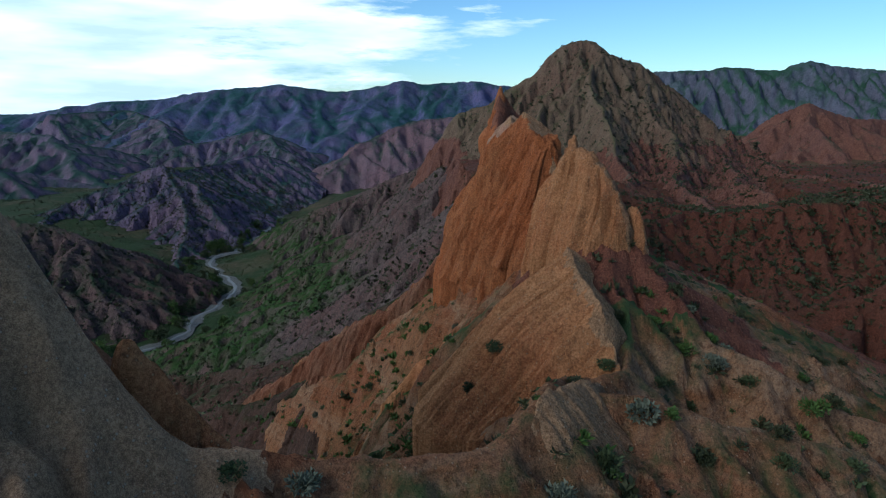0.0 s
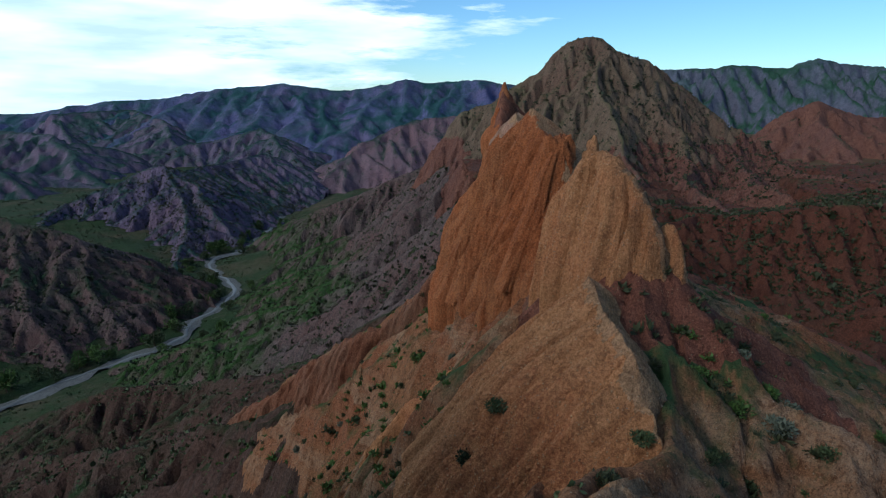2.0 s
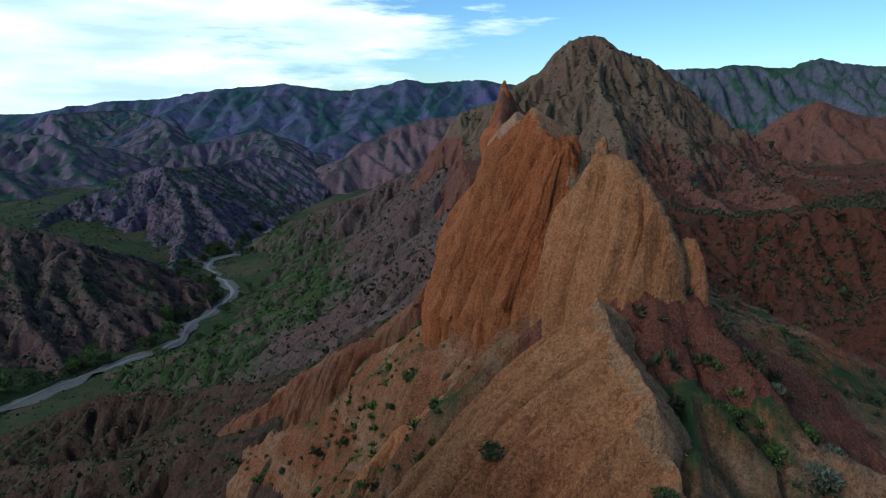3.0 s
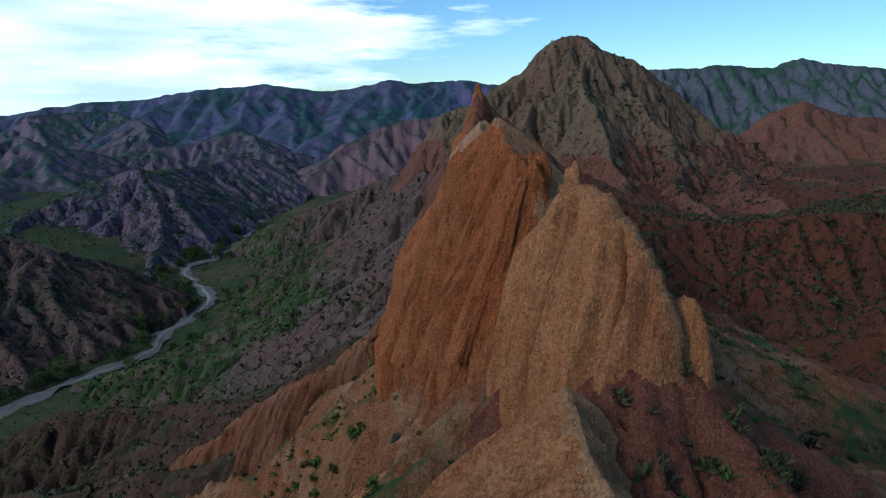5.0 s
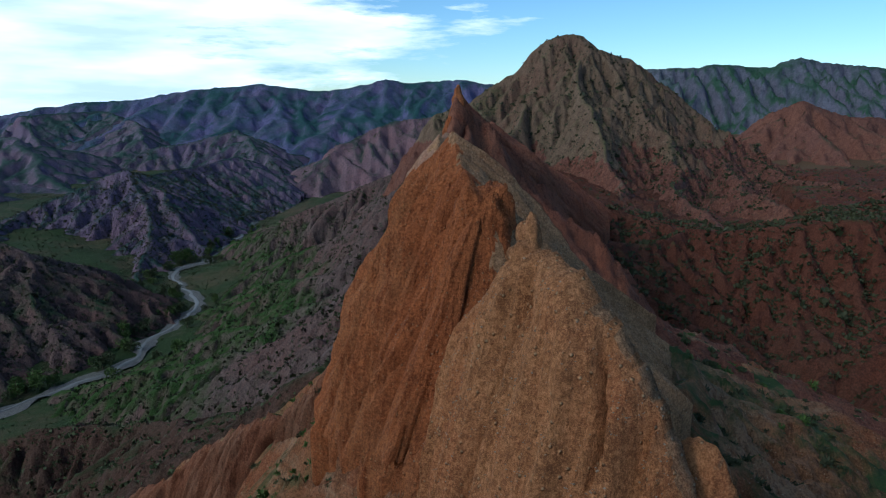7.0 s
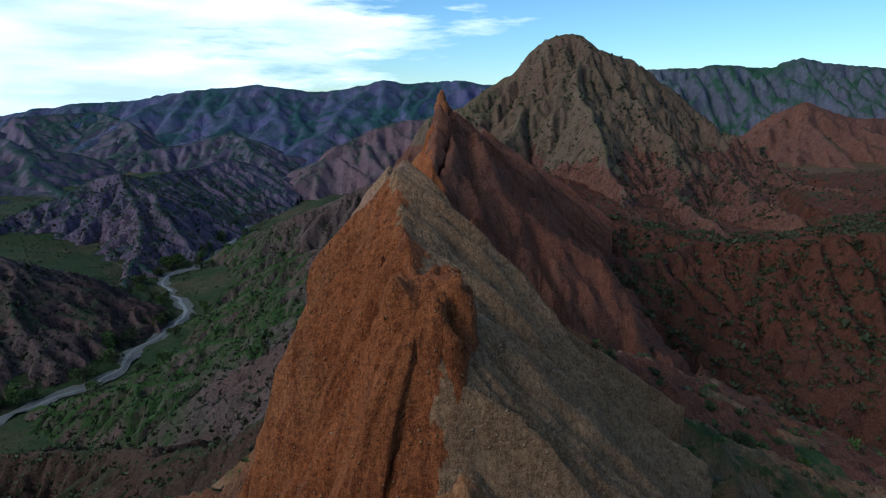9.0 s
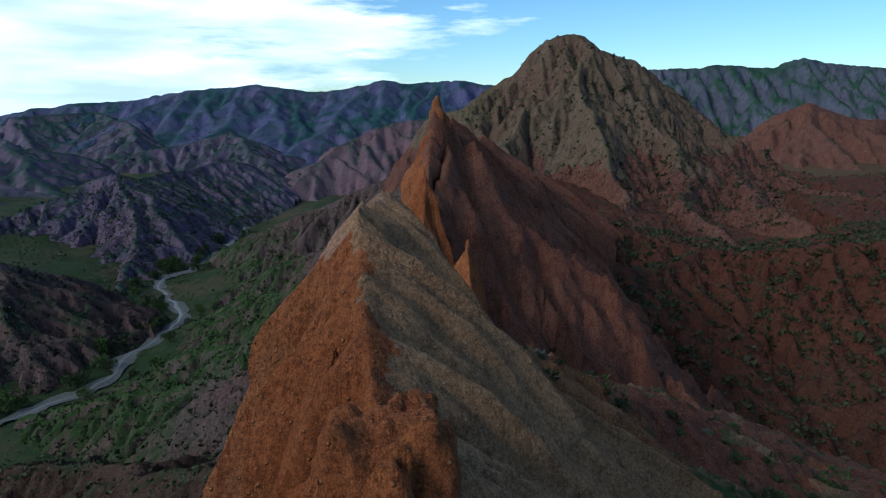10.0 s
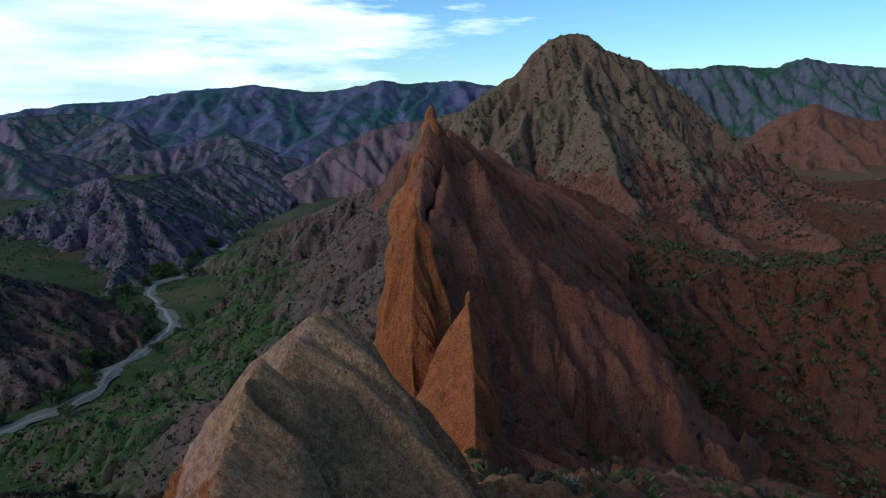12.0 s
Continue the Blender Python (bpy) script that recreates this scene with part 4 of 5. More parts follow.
    if steps:
        edge = np.array([s[int(np.argmin(np.abs(v[:, 1] - cy)))] for cy in steps])
        run = s[:, None] + 0.55 * fbm(A * 3.5, s[:, None] / 9 + A * 0, octaves=3, seed=seed + 23)
        k = np.clip(np.searchsorted(edge, run) - 1, 0, len(edge) - 2)
        part_way = np.clip((run - edge[k]) / (edge[k + 1] - edge[k]), 0, 1)
        size_of = 0.6 + 0.4 * lattice(k, k, k * 0, seed)
        lat = lat + isl * jut * size_of * np.minimum(A * 5, 1) * np.clip((run - edge[0]) * 4, 0, 1) * np.clip((run - edge[k]) / 0.3, 0, 1) * (0.9 - part_way)
    lat = np.maximum(lat + env * (groove * (g - 0.4) * 0.8 - bite + 0.9 * b * np.minimum(A * 3, 1) + rough * f * 0.75), 0.02 * A)
    x = v[:, 0][:, None] + sgn * lat * nn[:, 0][:, None]
    y = v[:, 1][:, None] + sgn * lat * nn[:, 1][:, None]
    z = z + rough * 0.25 * fbm(S / 0.7, lat / 0.7 + sgn * 8, octaves=3, seed=seed + 8) * np.minimum(A * 4, 1) - 0.5 * bite * np.clip(1 - A * 3, 0, 1) * np.minimum(A * 30, 1)
    # the foot goes on down into the ground
    foot = [np.stack([a[:, :1], a[:, -1:]]) for a in (x, y, z)]
    x, y = (np.concatenate([f[0], a, f[1]], 1) for f, a in zip(foot, (x, y)))
    z = np.concatenate([foot[2][0] - 7, z, foot[2][1] - 7], 1)
    S, A, U = (np.concatenate([a[:, :1], a, a[:, -1:]], 1) for a in (S, A, U))
    co = np.stack([x, y, z], -1).reshape(-1, 3)
    n, m = S.shape
    idx = np.arange(n * m).reshape(n, m)
    quads = np.stack([idx[:-1, :-1], idx[:-1, 1:], idx[1:, 1:], idx[1:, :-1]], -1).reshape(-1, 4)
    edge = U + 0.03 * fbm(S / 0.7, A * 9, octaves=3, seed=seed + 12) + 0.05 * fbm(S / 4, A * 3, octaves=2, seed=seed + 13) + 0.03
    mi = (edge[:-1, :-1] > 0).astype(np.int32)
    # a blade cut by clefts is built of its buttresses
    ends = [0] + [int(np.searchsorted(v[:, 1], c)) for c in cuts] + [n - 1]
    base = new(name) if cuts else None
    made = []
    for a, b in zip(ends, ends[1:]):
        q = quads.reshape(n - 1, m - 1, 4)[a:b].reshape(-1, 4)
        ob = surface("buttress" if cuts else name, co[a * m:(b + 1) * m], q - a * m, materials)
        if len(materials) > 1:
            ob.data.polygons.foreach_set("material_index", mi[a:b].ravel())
        if cuts:
            ob.parent = base
        made.append(ob)
    PIECES[name] = made
    return tagged(base or ob, label, category)


# x, y, z of the crest, then width and drop of the left and the right face
facet_fin = fin("facet_fin", "pale tan triangular rock facet with grooved face", [
    (11.6, 39.0, 122.6, 1.0, 2.0, 1.0, 2.0), (11.0, 40.8, 124.2, 5.5, 5.5, 2.5, 3.5), (10.6, 43.0, 126.6, 9.0, 9.5, 4.0, 5.5), (9.9, 46.0, 128.2, 11.2, 11.8, 5.5, 7.0),
    (9.5, 48.9, 129.5, 11.0, 11.5, 6.0, 7.0), (9.8, 51.0, 128.2, 8.0, 9.0, 5.0, 5.0), (10.2, 53.0, 126.5, 4.0, 8.0, 4.0, 4.0)], 1.0, 1.0, 90, 0.10, [TAN_CLIFF, SCREE], 41, 0.7, 0.5, crack=0.5, wide=0.8, clefts=((45.2, 0.6, 0.16, 0.02, 0.45), (48.2, 0.5, 0.15, 0.0, 0.3)))
knob_block = fin("knob_block", "pale pebbly rock block crowned by a small knob", [
    (15.0, 50.9, 127.8, 0.8, 2.0, 0.8, 2.0), (14.8, 51.3, 131.0, 1.6, 4.0, 1.2, 4.0), (14.2, 52.2, 133.1, 2.4, 6.5, 2.2, 7.0), (13.2, 53.2, 134.9, 2.9, 8.5, 3.2, 9.0), (12.2, 54.4, 136.0, 3.2, 9.0, 4.5, 10.0), (11.3, 56.8, 136.5, 3.6, 9.5, 6.0, 11.0),
    (10.7, 59.5, 134.2, 2.8, 9.0, 6.0, 9.0), (10.8, 62.0, 132.5, 2.0, 9.0, 6.0, 9.0)], 0.40, 0.95, 80, 0.09, [TAN_CLIFF, SCREE], 42, 0.45, 0.34, lobes=0.45, crack=0.5, wide=0.85, clefts=((53.1, 0.9, 0.24, 0.0, 0.6), (55.4, 0.5, 0.25, 0.02, 0.35)))
side_block = fin("side_block", "small tan rock buttress beside the knobbed block", [
    (16.5, 51.0, 126.8, 0.6, 2.0, 0.6, 2.0), (16.2, 51.3, 130.0, 1.0, 4.5, 1.0, 4.0), (15.6, 51.8, 131.6, 1.2, 6.0, 1.4, 5.5), (15.1, 52.8, 132.0, 1.3, 6.0, 1.8, 6.0), (14.7, 54.5, 131.2, 1.2, 6.0, 2.4, 6.0)],
    0.5, 0.7, 34, 0.12, [TAN_CLIFF, SCREE], 52, 0.4, 0.3, category="rock block", lobes=0.4, crack=0.4)
red_fin = fin("red_fin", "tall red cliff fin with vertical grooves", [
    (11.2, 60.0, 132.2, 2.4, 9.0, 8.0, 8.0), (11.1, 63.0, 131.4, 2.6, 9.0, 8.0, 8.0), (11.0, 66.2, 131.6, 3.0, 10.0, 8.0, 8.0), (10.8, 67.2, 135.4, 4.0, 13.5, 10.5, 11.0), (10.7, 68.2, 136.4, 4.6, 15.0, 11.5, 12.0), (10.5, 69.8, 136.2, 5.2, 16.0, 12.0, 12.0),
    (10.1, 71.9, 135.7, 4.6, 16.5, 11.0, 12.0), (9.8, 73.7, 137.0, 6.8, 18.0, 13.0, 13.0), (9.4, 77.0, 138.4, 8.0, 19.5, 14.0, 14.0), (9.1, 79.6, 138.2, 8.4, 20.0, 12.5, 14.0), (8.8, 81.4, 137.5, 7.2, 19.5, 14.5, 14.0), (8.4, 83.2, 137.8, 8.6, 20.0, 14.5, 13.0), (8.6, 86.0, 137.8, 8.4, 20.0, 13.0, 13.0), (9.1, 88.4, 138.2, 8.0, 19.5, 11.0, 13.5), (9.5, 90.2, 138.0, 7.4, 18.0, 9.5, 12.0),
    (10.8, 92.6, 135.0, 6.0, 14.0, 7.0, 9.0), (12.2, 94.6, 130.6, 4.5, 10.0, 6.0, 6.0), (13.8, 96.6, 128.0, 3.4, 8.0, 6.0, 5.0), (16.5, 99.0, 126.2, 2.5, 5.0, 4.0, 4.0)], 1.0, 1.12, 110, 0.10, [RED_CLIFF, SCREE], 43, 1.0, 0.42, steps=(66.9, 68.6, 70.6, 72.2, 74.0, 75.3, 77.6, 79.2, 81.6, 83.4, 85.8, 88.0, 90.5), jut=1.25, crack=1.0, top=0.65, cuts=(66.2, 71.9, 81.4), clefts=((65.6, 1.8, 0.8, 0.0, 1.1), (69.4, 1.6, 0.5, 0.03, 0.7), (71.9, 2.4, 0.8, 0.0, 0.8), (75.2, 1.7, 0.7, 0.06, 1.1), (78.4, 1.6, 0.6, 0.15, 1.2), (81.4, 2.4, 0.8, 0.0, 1.0), (84.6, 1.6, 0.7, 0.12, 1.2), (87.2, 1.3, 0.5, 0.0, 0.7)))
# pale washed clay on the far end of the crest
for piece in PIECES["red_fin"]:
    piece.data.materials.append(PALE_CLAY)
    spots = np.empty(len(piece.data.polygons) * 3, np.float32)
    piece.data.polygons.foreach_get("center", spots)
    spots = spots.reshape(-1, 3)
    kind = np.empty(len(spots), np.int32)
    piece.data.polygons.foreach_get("material_index", kind)
    wash = fbm(spots[:, 0] / 1.6, spots[:, 1] / 1.6, spots[:, 2] / 2.5, octaves=4, seed=34)
    kind[(spots[:, 1] > 81.5 + 2 * wash) & (spots[:, 2] > 134.6 + 1.8 * wash) & (kind == 0)] = 2
    piece.data.polygons.foreach_set("material_index", kind)
cone_pinnacle = fin("cone_pinnacle", "orange rock cone with a thin pointed tip", [
    (15.0, 110.0, 115.6, 2.6, 3, 0.7, 2), (15.3, 112.4, 119.4, 4.6, 5, 1.0, 4), (15.4, 115, 121.6, 5.6, 6.5, 1.1, 5), (15.5, 117.5, 123.7, 6.2, 8, 1.3, 6), (15.4, 120.2, 126.0, 5.8, 9.5, 1.7, 8), (15.3, 123.4, 127.8, 5.0, 10.5, 2.4, 9), (15.2, 124.8, 126.2, 4.6, 10, 3.0, 9), (14, 129, 122, 4.0, 9, 4.2, 8)],
    0.85, 0.85, 50, 0.16, [RED_CLIFF], 44, 0.5, 0.3, crack=0.4, category="rock pinnacle")
# west face in plain clay, east face in the copy with shade painted in
back_fin = fin("back_fin", "huge red rock fin ending in a sharp spire, east face coloured as shaded", [
    (12.8, 128.5, 116, 2.5, 4, 2.5, 4), (12.4, 131, 122, 3.5, 10, 3.5, 9), (11.8, 133.5, 128, 4.2, 17, 5, 15), (11.2, 137, 132.8, 4.8, 22, 7, 19), (11.4, 142, 137.5, 5.4, 28, 9, 24), (11.9, 144.4, 140.4, 5.8, 31, 9.8, 27), (12.4, 146.2, 142.9, 6, 33, 10.5, 29), (12.8, 147.9, 140.9, 5.7, 32, 9.5, 28),
    (13, 149.4, 139.4, 5.4, 31, 8.5, 27), (13.6, 151.5, 140.4, 6.6, 31, 17.5, 36), (14.3, 156, 139.2, 6, 31, 14.7, 32), (14.9, 160, 139.9, 7.4, 32, 20, 32), (16, 166, 138.2, 7, 32, 18.9, 32), (17.3, 174, 138.2, 9, 32, 24, 32), (19.4, 182, 136, 10, 30, 22, 30),
    (23, 194, 135, 12, 28, 26, 28), (28, 208, 130.5, 14, 25, 24, 24), (34, 225, 126.5, 16, 22, 24, 22), (50, 262, 117, 16, 14, 20, 14)],
    0.75, 0.92, 78, 0.27, [RED_CLIFF, SHADED_RED], 45, 1.7, 0.6, lobes=1.6, crack=1.4, top=0.5, cuts=(140.5, 156.0, 182.0), slant=0.45, wide=1.7, clefts=((138.5, 1.6, 0.9, 0.1, 0.9), (150.0, 2.2, 1.0, 0.0, 1.0)))
front_pillar = fin("front_pillar", "orange rock pillar leaning on the dark fin", [
    (10.8, 124.6, 116.0, 2.2, 5.0, 2.2, 5.0), (10.6, 126.4, 122.5, 2.8, 9.0, 2.8, 9.0), (10.7, 128.4, 129.0, 3.2, 14.0, 3.2, 12.0), (10.9, 130.2, 134.6, 3.4, 19.0, 3.6, 16.0), (11.0, 131.4, 132.5, 3.4, 15.0, 3.4, 13.0), (11.0, 134.0, 127.0, 3.0, 13.0, 3.4, 12.0)],
    0.8, 0.8, 50, 0.16, [RED_CLIFF], 50, 0.8, 0.35, crack=0.8, category="rock pinnacle")

red_bluff = fin("red_bluff", "low red gullied bluff below the cliff", [
    (7.5, 82.0, 121.0, 2.0, 7.0, 3.0, 4.0), (4.0, 86.0, 122.0, 3.0, 9.0, 4.0, 5.0), (1.0, 91.0, 120.4, 4.5, 13.0, 5.0, 5.0), (-3.0, 97.0, 114.0, 5.0, 14.0, 5.0, 6.0), (-8.5, 105.0, 106.5, 5.0, 14.0, 6.0, 6.0), (-15.0, 110.0, 102.5, 5.0, 14.0, 6.0, 6.0), (-24.0, 119.0, 94.0, 4.5, 10.0, 6.0, 5.0), (-34.0, 129.0, 83.0, 4.0, 8.0, 6.0, 5.0), (-44.0, 138.0, 75.0, 3.0, 5.0, 5.0, 4.0)],
    0.65, 0.9, 40, 0.25, [BLUFF, RIDGE_SOIL], 46, 1.0, 0.4, category="bluff", crack=0.9)
tan_bluff = fin("tan_bluff", "low tan gullied bluff beside the grassy gully", [
    (7.0, 60.0, 122.0, 1.5, 4.0, 2.0, 3.0), (4.0, 62.0, 119.2, 2.6, 8.0, 3.0, 5.0), (0.5, 63.6, 116.0, 3.0, 9.0, 3.5, 6.0), (-3.5, 65.0, 112.4, 3.0, 10.0, 3.5, 7.0), (-6.5, 65.0, 108.6, 2.6, 9.0, 3.0, 7.0), (-10.0, 63.5, 103.0, 2.0, 7.0, 2.5, 6.0)],
    0.7, 0.8, 36, 0.18, [TAN_CLIFF, RIDGE_SOIL], 47, 0.6, 0.35, category="bluff", crack=0.4)
rock_slab = fin("rock_slab", "leaning pebbly rock slab on the near slope", [
    (-13.2, 23.7, 128.5, 0.5, 2.0, 0.5, 2.0), (-12.6, 23.8, 130.9, 0.8, 4.0, 0.9, 4.0), (-12.2, 23.9, 131.3, 0.9, 4.5, 1.0, 4.5), (-11.2, 24.1, 130.0, 0.9, 4.0, 1.1, 4.0), (-10.0, 24.3, 128.2, 0.8, 3.5, 1.0, 3.5), (-8.6, 24.6, 126.2, 0.6, 2.0, 0.8, 2.0)],
    0.7, 0.7, 30, 0.1, [TAN_CLIFF], 48, 0.2, 0.2, category="rock slab", lobes=0.3, crack=0.15)
front_fin = fin("front_fin", "small tan rock fin split by a deep crack", [
    (3.4, 26.2, 122.5, 0.8, 3.0, 1.5, 3.0), (4.2, 28.0, 125.8, 1.6, 6.0, 2.5, 4.0), (5.0, 29.6, 126.4, 2.2, 7.0, 3.5, 4.5), (6.3, 31.4, 125.9, 2.4, 7.0, 4.0, 4.5), (7.6, 33.2, 125.0, 2.2, 6.0, 4.0, 4.0), (9.4, 35.6, 124.0, 1.5, 4.0, 3.0, 3.0)],
    0.7, 0.9, 40, 0.12, [TAN_CLIFF, SCREE], 49, 0.5, 0.25, lobes=0.6, crack=0.5)

boulder("knob", (11.2, 57.0, 136.5), (0.42, 0.42, 0.8), 3, TAN_CLIFF, knob_block, "rounded pale knob of rock")
boulder("knob", (11.0, 56.5, 135.9), (0.6, 0.55, 0.6), 4, TAN_CLIFF, knob_block, "rounded pale knob of rock")
boulder("crown", (10.6, 68.7, 133.5), (1.2, 1.5, 2.9), 12, RED_CLIFF, red_fin, "rounded grooved rock crown", fine=3, ribs=0.12)
boulder("spire", (12.4, 146.4, 140.6), (1.0, 1.4, 2.2), 6, RED_CLIFF, back_fin, "sharp red rock spire")
boulder("tip", (15.3, 123.8, 127.2), (0.24, 0.28, 1.2), 8, RED_CLIFF, cone_pinnacle, "thin orange rock tip")


def column(parent, foot, head, r0, r1, seed, material, label="rounded upright rock column"):
    """A leaning half-round column of rock with grooves, let into a face."""
    n, m = 64, 40
    t, a = np.linspace(0, 1, n), np.linspace(0, 2 * math.pi, m, endpoint=False)
    T, F = np.meshgrid(t, a, indexing="ij")
    r = (r0 + (r1 - r0) * T) * np.sqrt(np.clip(1 - np.clip((T - 0.8) / 0.2, 0, 1) ** 2, 0, 1))
    tall = math.dist(foot, head)
    r = r * (1 + 0.22 * fbm(2.2 * np.cos(F) + seed, 2.2 * np.sin(F), T * tall / 6, octaves=3, seed=seed) + 0.10 * ridged(5 * np.cos(F) + seed, 5 * np.sin(F), T * tall / 9, octaves=2, seed=seed + 1))
    wob = 0.25 * fbm(T * tall / 4, T * 0 + seed, octaves=2, seed=seed + 2)
    co = np.array(foot) + T[..., None] * (np.array(head) - np.array(foot)) + np.stack([r * np.cos(F) + wob, 1.3 * r * np.sin(F), 0 * r], -1)
    idx = np.arange(n * m).reshape(n, m)
    nxt = np.roll(idx, -1, 1)
    q = np.stack([idx[:-1], nxt[:-1], nxt[1:], idx[1:]], -1).reshape(-1, 4)
    ob = surface("column", co.reshape(-1, 3), q, material)
    ob.parent = parent
    return tagged(ob, label)


def face_columns():
    """Columns that stand along the west face of the red fin."""
    r = random.Random(61)
    for y, x, z, wide, drop in ((67.6, 10.2, 135.7, 4.3, 12.5), (69.7, 9.9, 135.8, 5.0, 15.5), (71.2, 9.5, 133.5, 5.2, 15.0), (73.4, 9.2, 136.2, 6.3, 16.5), (75.2, 8.9, 134.6, 6.8, 16.0),
                                (77.2, 8.8, 137.4, 7.6, 18.5), (79.3, 8.4, 135.8, 8.0, 18.0), (80.8, 8.3, 137.0, 8.0, 19.0), (83.0, 7.9, 136.6, 8.2, 19.5), (85.4, 7.9, 135.6, 8.2, 19.0), (87.6, 8.2, 136.9, 7.8, 19.0)):
        k = r.uniform(0.75, 1.1)
        column(red_fin, (x - 0.86 * wide, y, z - drop), (x + 0.1, y + r.uniform(-0.3, 0.3), z), 1.35 * k, 0.6 * k, r.randint(1, 900), RED_CLIFF)
    for y, x, z, wide, drop in ((131.5, 10.6, 133.0, 3.6, 20), (135.5, 10.6, 129.5, 5.0, 18), (140.0, 10.9, 134.5, 5.6, 24), (144.0, 11.4, 138.5, 6.0, 28)):
        column(back_fin, (x - 0.75 * wide, y, z - drop), (x, y, z), 2.3, 1.1, r.randint(1, 900), RED_CLIFF)


face_columns()
PEBBLE = rock_material("pebble_stone", (0.20, 0.14, 0.09), (0.34, 0.26, 0.18), (0.28, 0.20, 0.14), size=0.3)
for k, piece in enumerate(PIECES["red_fin"]):
    stones_on("fin_pebbles", "pale loose pebbles along the red fin", piece, 2000, 0.032, PEBBLE, 101 + 10 * k)
stones_on("block_pebbles", "pale loose pebbles on the rock block", knob_block, 5000, 0.035, PEBBLE, 102, 0.2)
stones_on("facet_pebbles", "pale loose pebbles on the rock facet", facet_fin, 5000, 0.035, PEBBLE, 103, 0.2)
stones_on("front_pebbles", "pale loose pebbles on the small fin", front_fin, 3000, 0.032, PEBBLE, 104, 0.2)
stones_on("ridge_pebbles", "loose stones over the ridge slopes", ridge, 7000, 0.05, PEBBLE, 105, 0.2)


# ---- the river, its trees and the meadow ----
def ribbon(name, width, lift, material, step=3.0, seed=0, wobble=0.35):
    pts = np.array(RIVER, float)
    acc = np.concatenate([[0], np.cumsum(np.hypot(*np.diff(pts, axis=0).T))])
    s = np.arange(60, acc[-1] - 200, step)
    x, y = np.interp(s, acc, pts[:, 0]), np.interp(s, acc, pts[:, 1])
    for _ in range(12):
        x[1:-1], y[1:-1] = (x[:-2] + 2 * x[1:-1] + x[2:]) / 4, (y[:-2] + 2 * y[1:-1] + y[2:]) / 4
    x, y = x + 4.0 * fbm(s / 26, s * 0, octaves=3, seed=58), y + 2.0 * fbm(s / 30, s * 0 + 7, octaves=2, seed=59)
    tx, ty = np.gradient(x), np.gradient(y)
    ln = np.hypot(tx, ty)
    cols = np.linspace(-1, 1, 7)
    w = width * (1 + wobble * fbm(s / 12, s * 0 + seed, octaves=3, seed=seed))
    w2 = width * (1 + wobble * fbm(s / 11, s * 0 + seed + 5, octaves=3, seed=seed + 3))
    co = []
    for c in cols:
        k = np.where(c < 0, w, w2) * c
        co.append(np.stack([x - ty / ln * k, y + tx / ln * k, lift + 0.10 * fbm(s / 4, s * 0 + c * 3, octaves=2, seed=seed) - 0.25 * abs(c) ** 3], -1))
    co = np.stack(co, 1).reshape(-1, 3)
    idx = np.arange(len(s) * 7).reshape(len(s), 7)
    q = np.stack([idx[:-1, :-1], idx[1:, :-1], idx[1:, 1:], idx[:-1, 1:]], -1).reshape(-1, 4)
    return surface(name, co, q, material)


bed = tagged(ribbon("river_bed", 5.0, 0.10, GRAVEL, seed=51, wobble=0.75), "pale grey gravel bed of a winding river", "river bed", kind="structure")
water = tagged(ribbon("water", 1.3, 0.34, WATER, seed=52, wobble=0.5), "shallow silty water of a winding river", "river", kind="structure")

trees = [make_tree("tree", "leafy green tree on the river bank", 60 + i, 6.0 + i) for i in range(4)]


def plant_trees():
    r = random.Random(5)
    pts = np.array(RIVER, float)
    acc = np.concatenate([[0], np.cumsum(np.hypot(*np.diff(pts, axis=0).T))])
    first = list(trees)
    for n in range(300):
        s = r.uniform(150, acc[-1] - 420)
        x, y = np.interp(s, acc, pts[:, 0]), np.interp(s, acc, pts[:, 1])
        west = r.random() < 0.82
        off = (-1 if west else 1) * (6 + abs(r.gauss(0, 10)))
        x, y = x + off, y + r.uniform(-6, 6)
        if n >= 4 and crest_field(np.array([x]), np.array([y]), RIVER_LINE)[0][0] < 5:
            continue
        z = float(ground_height(np.array([[x]]), np.array([[y]]))[0, 0])
        k = r.uniform(0.7, 1.7)
        m = Matrix.LocRotScale((x, y, z), Euler((0, 0, r.uniform(0, 6.28))), None)
        if n < 4:
            first[n].matrix_basis = m
        else:
            src = r.choice(first)
            ob = copy_thing(src, m)
            ob.scale = (k, k, k * r.uniform(0.8, 1.1))


plant_trees()


def dotted(name, label, height, box, n, size, seed, material, want, blades=5):
    p = sample(height, n, box, seed)
    g = ground_height(p["x"][None], p["y"][None])[0]
    patch = fbm(p["x"] / 22, p["y"] / 22, octaves=3, seed=seed)
    k = want(p, patch) & (p["z"] > g - 0.5)
    scrub(name, label, p, k, size, material, seed, blades)


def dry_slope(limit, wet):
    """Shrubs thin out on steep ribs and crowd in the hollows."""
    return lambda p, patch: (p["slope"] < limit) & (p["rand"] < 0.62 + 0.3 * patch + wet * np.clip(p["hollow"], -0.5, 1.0))


